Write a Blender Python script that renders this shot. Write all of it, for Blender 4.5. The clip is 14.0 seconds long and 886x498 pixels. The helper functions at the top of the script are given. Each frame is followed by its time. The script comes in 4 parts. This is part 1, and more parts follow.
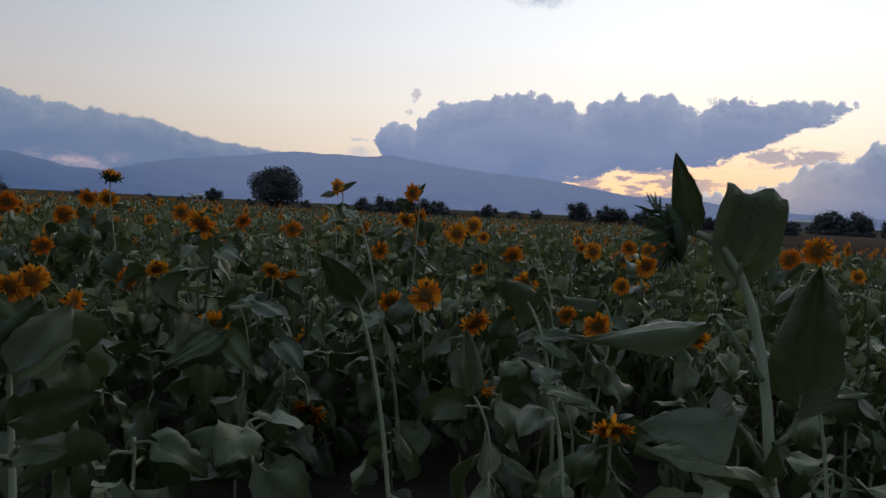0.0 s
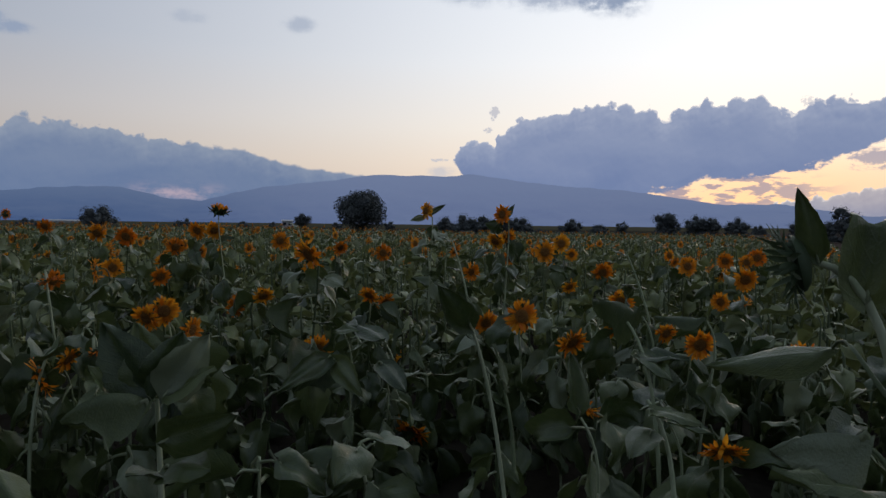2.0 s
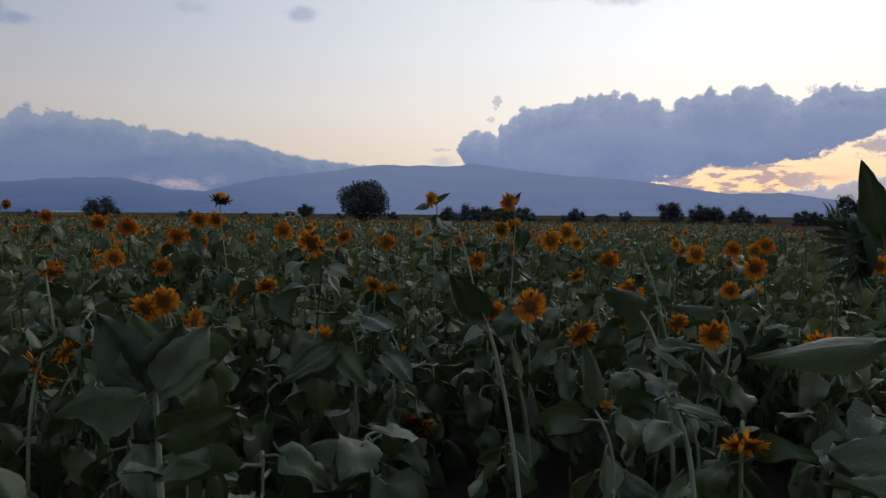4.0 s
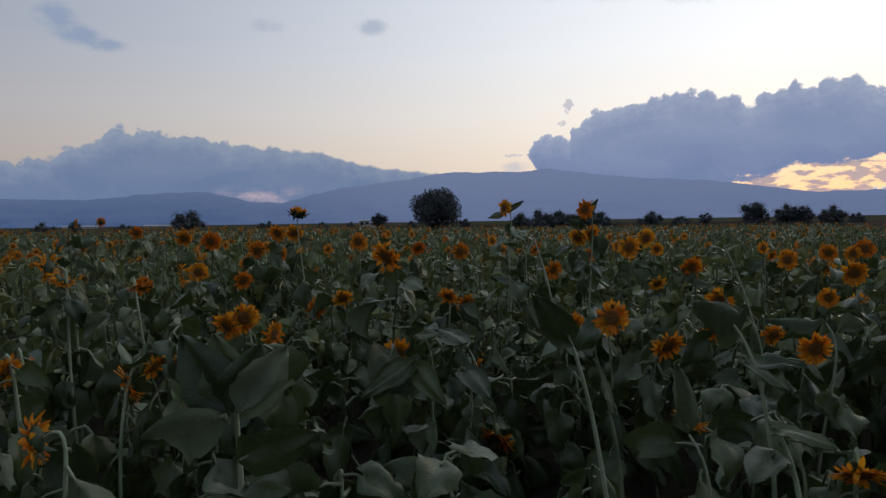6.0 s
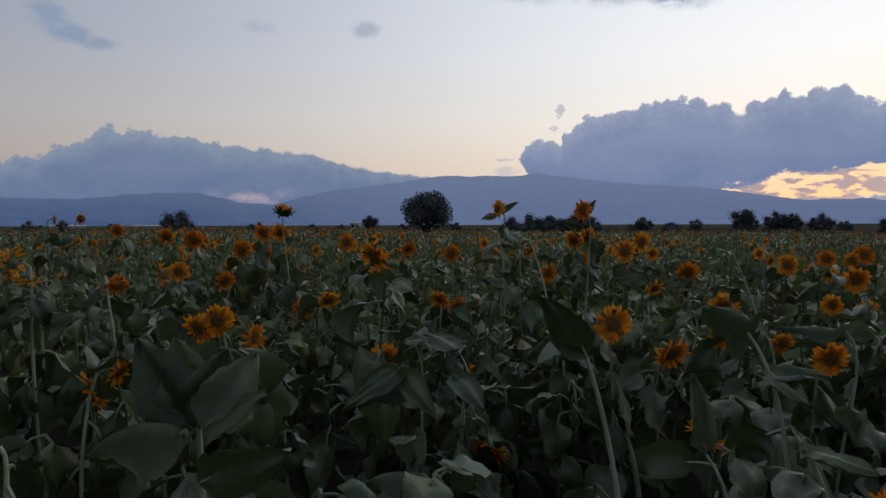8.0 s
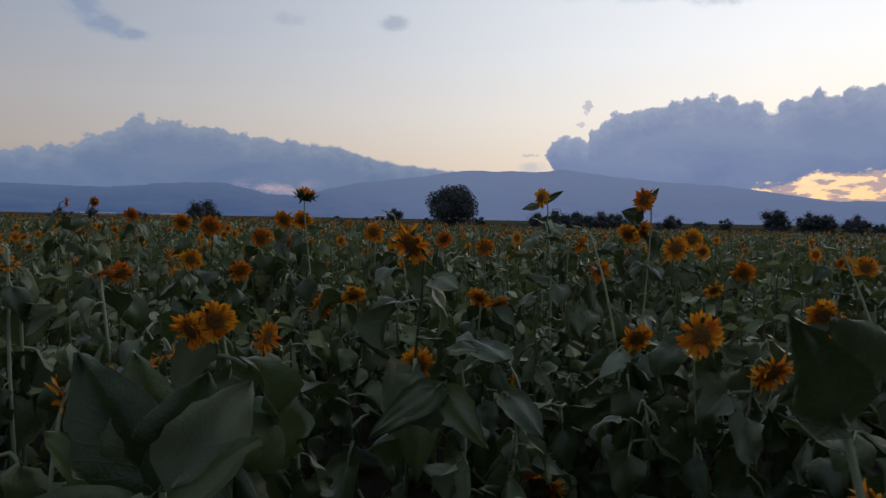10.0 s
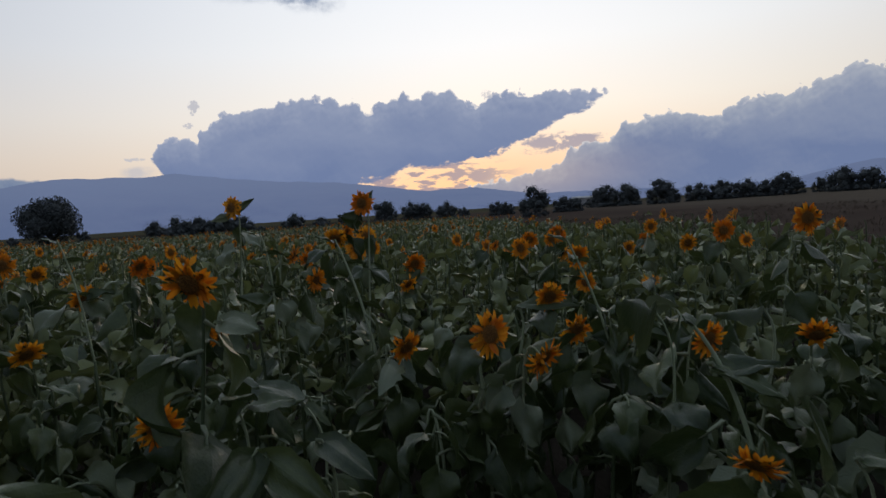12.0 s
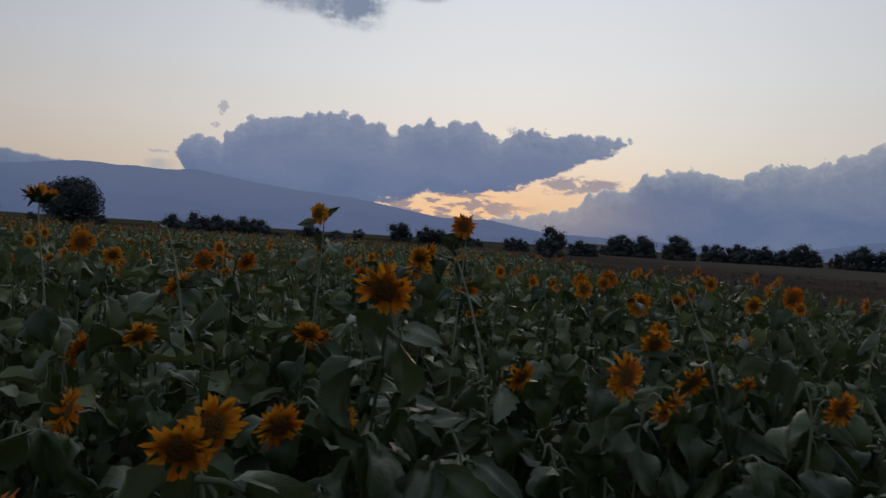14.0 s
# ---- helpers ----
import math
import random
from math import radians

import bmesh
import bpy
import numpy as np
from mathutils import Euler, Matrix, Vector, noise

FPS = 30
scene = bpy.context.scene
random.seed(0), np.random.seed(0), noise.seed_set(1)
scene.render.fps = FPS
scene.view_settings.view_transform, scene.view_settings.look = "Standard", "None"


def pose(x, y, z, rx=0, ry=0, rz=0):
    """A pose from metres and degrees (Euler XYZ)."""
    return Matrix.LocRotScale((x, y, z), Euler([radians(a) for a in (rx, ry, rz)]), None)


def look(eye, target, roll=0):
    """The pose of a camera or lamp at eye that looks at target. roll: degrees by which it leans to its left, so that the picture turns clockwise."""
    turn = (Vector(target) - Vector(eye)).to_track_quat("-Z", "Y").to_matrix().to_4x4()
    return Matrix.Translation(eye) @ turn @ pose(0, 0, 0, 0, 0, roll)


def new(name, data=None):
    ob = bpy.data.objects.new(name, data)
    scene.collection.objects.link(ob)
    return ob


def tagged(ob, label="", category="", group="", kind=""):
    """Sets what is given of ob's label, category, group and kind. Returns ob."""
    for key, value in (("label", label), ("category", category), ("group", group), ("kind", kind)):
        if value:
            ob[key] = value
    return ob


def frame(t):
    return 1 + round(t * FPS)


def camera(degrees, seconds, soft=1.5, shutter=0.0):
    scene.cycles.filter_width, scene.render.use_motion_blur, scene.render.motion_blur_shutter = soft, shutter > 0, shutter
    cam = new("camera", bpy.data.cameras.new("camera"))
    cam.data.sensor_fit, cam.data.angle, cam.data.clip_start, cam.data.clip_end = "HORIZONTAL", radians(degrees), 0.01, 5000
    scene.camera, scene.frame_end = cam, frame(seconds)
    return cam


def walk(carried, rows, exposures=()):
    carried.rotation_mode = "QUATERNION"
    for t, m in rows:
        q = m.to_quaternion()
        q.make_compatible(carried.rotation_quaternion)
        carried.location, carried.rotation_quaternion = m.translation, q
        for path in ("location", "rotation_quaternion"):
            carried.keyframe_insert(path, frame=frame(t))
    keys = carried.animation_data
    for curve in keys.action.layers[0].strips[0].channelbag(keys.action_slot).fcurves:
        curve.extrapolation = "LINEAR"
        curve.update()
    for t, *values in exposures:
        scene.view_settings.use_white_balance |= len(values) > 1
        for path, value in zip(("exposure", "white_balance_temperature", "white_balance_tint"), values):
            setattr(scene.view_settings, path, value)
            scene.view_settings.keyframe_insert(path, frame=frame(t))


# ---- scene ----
# ---- camera and its walk ----
cam = camera(67.4, 14.0, soft=1.45, shutter=0.3)
PATH = [
    (0, (0.105, -0.112, 1.562), (1.286, 4.737, 1.262), 2.81),
    (0.5, (0.053, -0.135, 1.557), (1.262, 4.703, 1.185), 2.62),
    (1, (0.053, -0.187, 1.587), (0.842, 4.740, 1.257), 1.40),
    (1.5, (0.053, -0.146, 1.588), (0.700, 4.805, 1.321), 0.25),
    (2, (0.024, -0.178, 1.592), (0.590, 4.787, 1.408), 0.64),
    (2.5, (0.012, -0.152, 1.584), (0.572, 4.813, 1.410), 0.49),
    (2.7, (0.011, -0.129, 1.578), (0.593, 4.834, 1.399), 0.66),
    (4.8, (0.028, -0.065, 1.582), (0.450, 4.909, 1.293), -0.45),
    (5, (0.040, -0.053, 1.594), (0.364, 4.929, 1.323), -0.87),
    (5.5, (0.039, -0.045, 1.608), (0.165, 4.949, 1.385), -1.23),
    (6, (0.004, -0.016, 1.605), (0.004, 4.980, 1.397), -0.86),
    (6.5, (0.000, 0.000, 1.600), (0.000, 4.994, 1.348), -0.99),
    (7, (-0.022, 0.008, 1.600), (0.034, 5.002, 1.372), -0.51),
    (7.2, (-0.032, 0.021, 1.596), (0.074, 5.015, 1.367), -0.22),
    (9.3, (0.065, 0.612, 1.551), (-0.147, 5.607, 1.464), 0.80),
    (9.5, (0.031, 0.656, 1.546), (-0.230, 5.648, 1.420), 1.00),
    (10, (-0.104, 0.780, 1.532), (-0.210, 5.774, 1.307), 1.00),
    (10.5, (-0.213, 0.841, 1.557), (-0.357, 5.831, 1.274), -2.68),
    (11, (-0.432, 0.961, 1.539), (0.673, 5.830, 1.279), -1.97),
    (11.5, (-0.569, 1.119, 1.548), (1.883, 5.460, 1.179), -0.57),
    (12, (-0.625, 1.229, 1.598), (1.902, 5.534, 1.312), -3.72),
    (12.5, (-0.685, 1.353, 1.643), (1.733, 5.729, 1.642), -0.08),
    (13, (-0.861, 1.317, 1.625), (1.885, 5.496, 1.636), -1.58),
    (13.5, (-1.004, 1.335, 1.620), (1.851, 5.440, 1.576), -2.21),
    (13.9, (-1.101, 1.470, 1.600), (1.415, 5.789, 1.496), 3.14),
    (14, (-1.124, 1.513, 1.594), (1.350, 5.856, 1.516), 3.59),
]
walk(cam, [(t, look(eye, target, roll)) for t, eye, target, roll in PATH],
     [(0, 0.11), (1.3, 0.20), (2.5, 0.08), (5, 0.15), (9.3, 0.0), (11.3, 0.20), (12.5, -0.16), (14, -0.34)])

# ---- world: dusk sky with cloud banks ----
world = bpy.data.worlds.new("dusk_sky")
scene.world = world
world.use_nodes = True


class Tree:
    """Short hand for a node tree: every call gives a socket."""

    def __init__(self, tree):
        self.tree = tree

    def node(self, kind, **values):
        n = self.tree.nodes.new(kind)
        for key, value in values.items():
            n.inputs[key.replace("_", " ")].default_value = value
        return n

    def put(self, socket, value):
        if isinstance(value, bpy.types.NodeSocket):
            self.tree.links.new(value, socket)
        else:
            socket.default_value = value

    def math(self, op, a, b=0.0, c=0.0, clamp=False):
        n = self.tree.nodes.new("ShaderNodeMath")
        n.operation, n.use_clamp = op, clamp
        for s, v in zip(n.inputs, (a, b, c)):
            self.put(s, v)
        return n.outputs[0]

    def step(self, v, lo, hi, to_lo=0.0, to_hi=1.0):
        n = self.tree.nodes.new("ShaderNodeMapRange")
        n.interpolation_type = "SMOOTHSTEP"
        for key, value in (("Value", v), ("From Min", lo), ("From Max", hi), ("To Min", to_lo), ("To Max", to_hi)):
            self.put(n.inputs[key], value)
        return n.outputs["Result"]

    def ramp(self, v, stops):
        n = self.tree.nodes.new("ShaderNodeValToRGB")
        e = n.color_ramp.elements
        for k, (at, colour) in enumerate(stops):
            item = e[k] if k < 2 else e.new(at)
            item.position = at
            item.color = (*colour, 1) if isinstance(colour, tuple) else (colour, colour, colour, 1)
        self.put(n.inputs[0], v)
        return n.outputs[0]

    def mix(self, f, a, b):
        n = self.tree.nodes.new("ShaderNodeMix")
        n.data_type = "RGBA"
        for key, value in ((0, f), (6, a), (7, b)):
            if isinstance(value, tuple):
                value = (*value, 1)
            self.put(n.inputs[key], value)
        return n.outputs[2]

    def noise(self, vector, scale, detail=4.0, rough=0.55, warp=0.0, size="3D"):
        n = self.tree.nodes.new("ShaderNodeTexNoise")
        n.noise_dimensions = size
        for key, value in (("Scale", scale), ("Detail", detail), ("Roughness", rough), ("Distortion", warp)):
            n.inputs[key].default_value = value
        if vector is not None:
            self.put(n.inputs["Vector"], vector)
        return n.outputs["Fac"]

    def vec(self, x, y, z=0.0):
        n = self.tree.nodes.new("ShaderNodeCombineXYZ")
        for s, v in zip(n.inputs, (x, y, z)):
            self.put(s, v)
        return n.outputs[0]


sky = Tree(world.node_tree)
spot = sky.node("ShaderNodeTexCoord").outputs["Generated"]
split = sky.node("ShaderNodeSeparateXYZ")
sky.put(split.inputs[0], spot)
sx, sy, sz = split.outputs
AZ = sky.math("DEGREES", sky.math("ARCTAN2", sx, sy))      # bearing, to the right of +y
EL = sky.math("DEGREES", sky.math("ARCSINE", sz))          # height over the horizon
flat = sky.vec(AZ, EL)
stretched = sky.vec(sky.math("MULTIPLY", AZ, 0.45), EL)


def bell(at, wide):
    d = sky.math("DIVIDE", sky.math("SUBTRACT", AZ, at), wide)
    return sky.math("EXPONENT", sky.math("MULTIPLY", sky.math("MULTIPLY", d, d), -1.0))


def bump_at(a, e, wa, we):
    """A soft oval round a bearing and height."""
    x = sky.math("DIVIDE", sky.math("SUBTRACT", AZ, a), wa)
    y = sky.math("DIVIDE", sky.math("SUBTRACT", EL, e), we)
    return sky.math("EXPONENT", sky.math("MULTIPLY", sky.math("ADD", sky.math("MULTIPLY", x, x), sky.math("MULTIPLY", y, y)), -1.0))


# the clear sky: cream over the sunset, blue-grey away from it
up = sky.math("DIVIDE", EL, 90.0, clamp=True)
towards = sky.ramp(up, [(0.0, (0.924, 0.616, 0.396)), (0.045, (0.960, 0.800, 0.640)), (0.09, (1.005, 0.935, 0.835)), (0.15, (0.985, 0.995, 1.000)),
                        (0.3, (0.840, 0.905, 1.010)), (1.0, (0.330, 0.418, 0.594))])
away = sky.ramp(up, [(0.0, (0.320, 0.285, 0.315)), (0.06, (0.430, 0.380, 0.365)), (0.10, (0.405, 0.395, 0.425)), (0.16, (0.300, 0.340, 0.425)),
                     (0.3, (0.235, 0.285, 0.390)), (1.0, (0.208, 0.264, 0.384))])
behind = sky.ramp(up, [(0.0, (0.075, 0.085, 0.11)), (0.2, (0.12, 0.14, 0.19)), (1.0, (0.26, 0.33, 0.46))])
clear = sky.mix(bell(48.0, 60.0), away, towards)
clear = sky.mix(bell(15.0, 92.0), behind, clear)
clear = sky.mix(sky.math("MULTIPLY", bump_at(34.0, 2.0, 12.0, 3.6), 0.75), clear, (0.98, 0.60, 0.30))
blue = sky.node("ShaderNodeTexSky")
blue.sky_type, blue.sun_disc, blue.sun_elevation, blue.sun_rotation = "NISHITA", False, radians(2.0), radians(36.0)
tint = sky.tree.nodes.new("ShaderNodeVectorMath")
tint.operation = "MULTIPLY_ADD"
sky.put(tint.inputs[0], blue.outputs[0])
tint.inputs[1].default_value = (0.008, 0.008, 0.010)
sky.put(tint.inputs[2], clear)
clear = tint.outputs[0]

def cells(vector, scale):
    n = sky.node("ShaderNodeTexVoronoi", Scale=scale)
    n.voronoi_dimensions, n.feature = "2D", "SMOOTH_F1"
    n.inputs["Smoothness"].default_value = 0.25
    sky.put(n.inputs["Vector"], vector)
    return sky.math("SUBTRACT", 0.45, n.outputs["Distance"])


def lumpy(at):
    """Rounded swellings of a cloud, large and small."""
    warp = sky.tree.nodes.new("ShaderNodeVectorMath")
    warp.operation = "ADD"
    sky.put(warp.inputs[0], at)
    drift = sky.math("MULTIPLY", sky.math("SUBTRACT", sky.noise(at, 0.9, 4.0), 0.5), 1.2)
    sky.put(warp.inputs[1], sky.vec(drift, drift))
    return cells(warp.outputs[0], 0.85), cells(warp.outputs[0], 2.3)


lumps, knobs = lumpy(flat)
fine = sky.math("SUBTRACT", sky.noise(flat, 3.2, 5.0, 0.65), 0.5)
puff = sky.math("ADD", sky.math("ADD", sky.math("MULTIPLY", lumps, 0.95), sky.math("MULTIPLY", knobs, 0.42)), sky.math("MULTIPLY", fine, 0.16))
# the tops of the swellings catch the light of the upper sky
lumps_up, knobs_up = lumpy(sky.vec(sky.math("ADD", AZ, 0.12), sky.math("ADD", EL, 0.32)))
crest = sky.math("ADD", sky.math("SUBTRACT", lumps, lumps_up), sky.math("MULTIPLY", sky.math("SUBTRACT", knobs, knobs_up), 0.45))
wide = sky.math("SUBTRACT", sky.noise(flat, 0.55, 5.0, 0.6), 0.5)
rags = sky.math("SUBTRACT", sky.noise(stretched, 0.75, 7.0, 0.68), 0.5)
billow = sky.noise(stretched, 0.32, 3.0, 0.45, 0.6)
sun_side = bell(32.0, 26.0)


def profile(knots, lo, hi):
    """Height of a cloud's edge, in degrees, along the bearing."""
    v = sky.math("DIVIDE", sky.math("SUBTRACT", AZ, lo), hi - lo, clamp=True)
    return sky.math("MULTIPLY", sky.ramp(v, [((a - lo) / (hi - lo), e / 20.0) for a, e in knots]), 20.0)


def bank(under, top, bottom, lo, hi, dark, light, rim, rough=0.9, soft=0.09, rag=1.2, relief_by=0.9):
    over = sky.math("ADD", sky.math("SUBTRACT", profile(top, lo, hi), EL), sky.math("MULTIPLY", puff, rough))
    mask = sky.step(over, 0.0, soft)
    if bottom:
        below = sky.math("ADD", sky.math("SUBTRACT", EL, profile(bottom, lo, hi)), sky.math("ADD", sky.math("MULTIPLY", rags, rag), sky.math("MULTIPLY", wide, rag * 0.5)))
        mask = sky.math("MULTIPLY", mask, sky.step(below, 0.0, 0.35))
    depth = sky.math("ADD", sky.math("SUBTRACT", profile(top, lo, hi), EL), sky.math("MULTIPLY", lumps, 1.1))
    glow = sky.math("ADD", sky.math("MULTIPLY", sky.step(EL, 1.5, 9.0), 0.45), sky.math("MULTIPLY", sky.step(depth, 2.2, -0.2), 0.42))
    body = sky.mix(sky.math("ADD", glow, sky.math("ADD", sky.math("MULTIPLY", sky.math("SUBTRACT", billow, 0.5), relief_by), sky.math("MULTIPLY", sky.math("MULTIPLY", crest, sky.step(depth, 2.6, 0.4, 0.12, 0.75)), relief_by)), clamp=True), dark, light)
    edge = sky.math("MULTIPLY", sky.step(over, 0.30, 0.04), sun_side)
    body = sky.mix(sky.math("MULTIPLY", edge, 0.75), body, rim)
    return sky.mix(mask, under, body)


RIM = (0.80, 0.76, 0.74)
seen = clear
# broken streaks in the gap over the sunset
thin = sky.math("SUBTRACT", sky.noise(sky.vec(sky.math("MULTIPLY", AZ, 0.3), EL), 1.5, 6.0, 0.6, 0.3), 0.5)
streak = sky.math("MULTIPLY", sky.step(thin, -0.03, 0.05), sky.step(bump_at(29.5, 2.9, 8.0, 1.7), 0.25, 0.7))
seen = sky.mix(sky.math("MULTIPLY", streak, 0.9, clamp=True), seen, (0.36, 0.29, 0.34))
wisp = sky.step(sky.math("MULTIPLY", bump_at(41.2, 5.1, 4.2, 0.9), sky.math("ADD", 1.0, sky.math("ADD", sky.math("MULTIPLY", thin, 4.0), sky.math("MULTIPLY", fine, 1.6)))), 0.35, 0.8, 0.0, 0.9)
seen = sky.mix(wisp, seen, (0.36, 0.33, 0.40))
# left bank
seen = bank(seen, [(-60, 5.0), (-46, 4.4), (-33, 4.8), (-30.6, 5.1), (-28.8, 6.3), (-27.4, 6.3), (-26, 7.8), (-24.9, 7.3), (-23.4, 7.9), (-22.1, 7.2), (-21, 7.5),
                   (-19.5, 7.2), (-17.8, 6.6), (-13.3, 6.3), (-11, 6.2), (-8.7, 5.5), (-6.3, 4.9), (-3.9, 4.6), (0.4, 4.1), (4, 2.0), (6, 0.0)], None, -60, 6,
            (0.128, 0.182, 0.310), (0.27, 0.315, 0.40), (0.50, 0.50, 0.53), rough=sky.step(AZ, -20.0, -8.0, 0.8, 0.28), soft=0.28, relief_by=0.42)
pink = sky.math("MULTIPLY", bump_at(-15.5, 2.2, 3.6, 0.7), sky.step(rags, -0.1, 0.15))
seen = sky.mix(sky.math("MULTIPLY", pink, 0.7), seen, (0.52, 0.40, 0.45))
# right bank
seen = bank(seen, [(30, 0.0), (33, 1.9), (37.2, 2.4), (39.9, 3.1), (41.1, 3.4), (41.5, 4.4), (43, 4.8), (45.4, 5.2), (45.9, 6.2), (48.3, 6.6), (51, 6.8), (53, 5.9),
                   (54.5, 6.7), (56.3, 7.3), (58.4, 7.2), (60.4, 7.7), (63.1, 8.7), (63.9, 8.4), (66.4, 8.9), (67, 9.9), (68.8, 10.6), (74, 11.5), (84, 9.5), (100, 6.0)],
            None, 30, 100, (0.150, 0.200, 0.345), (0.40, 0.43, 0.495), RIM, rough=0.85, relief_by=0.5)
seen = sky.mix(sky.math("MULTIPLY", bump_at(39.0, 2.6, 7.0, 2.2), 0.35), seen, (0.72, 0.56, 0.46))
# middle bank
seen = bank(seen, [(7.0, 0.0), (7.2, 5.6), (7.9, 6.6), (9.1, 7.0), (10.3, 7.0), (10.75, 6.8), (11.1, 7.5), (11.7, 7.6), (12.2, 8.4), (13.0, 8.9), (14.9, 9.3), (18.9, 9.8),
                   (20.3, 10.1), (23.7, 9.5), (24.4, 8.9), (26.3, 9.5), (27.8, 10.1), (28.7, 9.5), (30.2, 10.1), (31.9, 10.1), (33, 9.0), (34, 8.8), (35.2, 9.4),
                   (37.4, 9.6), (40.8, 9.4), (43.7, 9.1), (45.2, 8.9), (46, 8.0)],
            [(7.0, 5.6), (7.9, 4.0), (12, 1.8), (21.4, 2.2), (23.2, 2.6), (28, 3.5), (33.8, 4.1), (37.8, 5.1), (39.7, 6.0), (41.7, 7.2), (43.6, 7.7), (46, 8.9)],
            7, 46, (0.155, 0.207, 0.362), (0.315, 0.358, 0.480), RIM, rough=0.9, rag=2.6, relief_by=0.55)
# small high puffs
for a, e, wa, we, grey in ((21.2, 18.9, 2.0, 1.7, 1.0), (19.0, 18.2, 1.3, 0.9, 0.9), (15.8, 18.9, 3.4, 1.1, 0.75), (9.0, 19.2, 3.0, 1.0, 0.5), (-29.6, 15.2, 1.2, 0.8, 1.0), (-28.2, 14.1, 1.3, 0.6, 1.0), (-26.6, 13.6, 1.4, 0.4, 0.9),
                           (-5.8, 16.1, 1.1, 0.55, 0.55), (-14.4, 15.9, 1.2, 0.45, 0.3), (10.8, 9.5, 0.42, 0.7, 0.9), (10.2, 8.0, 0.5, 0.3, 0.8),
                           (6.0, 5.5, 0.9, 0.16, 0.8), (6.4, 4.5, 1.1, 0.4, 0.7), (26.8, 19.7, 1.6, 0.35, 0.5), (35.0, 9.5, 0.9, 0.4, 0.6)):
    torn = sky.math("ADD", 1.15, sky.math("ADD", sky.math("MULTIPLY", wide, 2.6 if wa > 1 else 2.4), sky.math("ADD", sky.math("MULTIPLY", fine, 0.7 if wa > 1 else 4.0), sky.math("MULTIPLY", thin, 1.6))))
    m = sky.step(sky.math("MULTIPLY", bump_at(a, e, wa * 1.2, we * 1.2), torn), 0.15 if wa > 1 else 0.62, 1.05 if wa > 1 else 0.95, 0.0, grey)
    seen = sky.mix(m, seen, (0.26, 0.32, 0.44) if e > 12 else (0.50, 0.50, 0.55))

back = world.node_tree.nodes["Background"]
sky.put(back.inputs["Color"], seen)
back.inputs["Strength"].default_value = 1.0

sun = new("sun", bpy.data.lights.new("sun", "SUN"))
sun.data.energy, sun.data.angle, sun.data.color = 0.25, radians(20), (1.0, 0.72, 0.45)
sun.matrix_world = look((300, 400, 30), (0, 0, 0))

# ---- materials ----
def material(name, rough=0.6, spec=0.4):
    m = bpy.data.materials.new(name)
    m.use_nodes = True
    t = Tree(m.node_tree)
    p = m.node_tree.nodes["Principled BSDF"]
    p.inputs["Roughness"].default_value = rough
    p.inputs["Specular IOR Level"].default_value = spec
    return m, t, p


def relief(t, p, height, strength, distance):
    b = t.node("ShaderNodeBump", Strength=strength, Distance=distance)
    t.put(b.inputs["Height"], height)
    t.put(p.inputs["Normal"], b.outputs[0])


def translucent(m, t, p, colour, amount):
    """Lets light through a thin leaf or petal."""
    out = m.node_tree.nodes["Material Output"]
    thin = t.node("ShaderNodeBsdfTranslucent")
    t.put(thin.inputs["Color"], colour)
    blend = t.node("ShaderNodeMixShader")
    blend.inputs[0].default_value = amount
    t.put(blend.inputs[1], p.outputs[0])
    t.put(blend.inputs[2], thin.outputs[0])
    t.put(out.inputs["Surface"], blend.outputs[0])


def chance(t, islands=False):
    if islands:
        return t.node("ShaderNodeNewGeometry").outputs["Random Per Island"]
    return t.node("ShaderNodeObjectInfo").outputs["Random"]


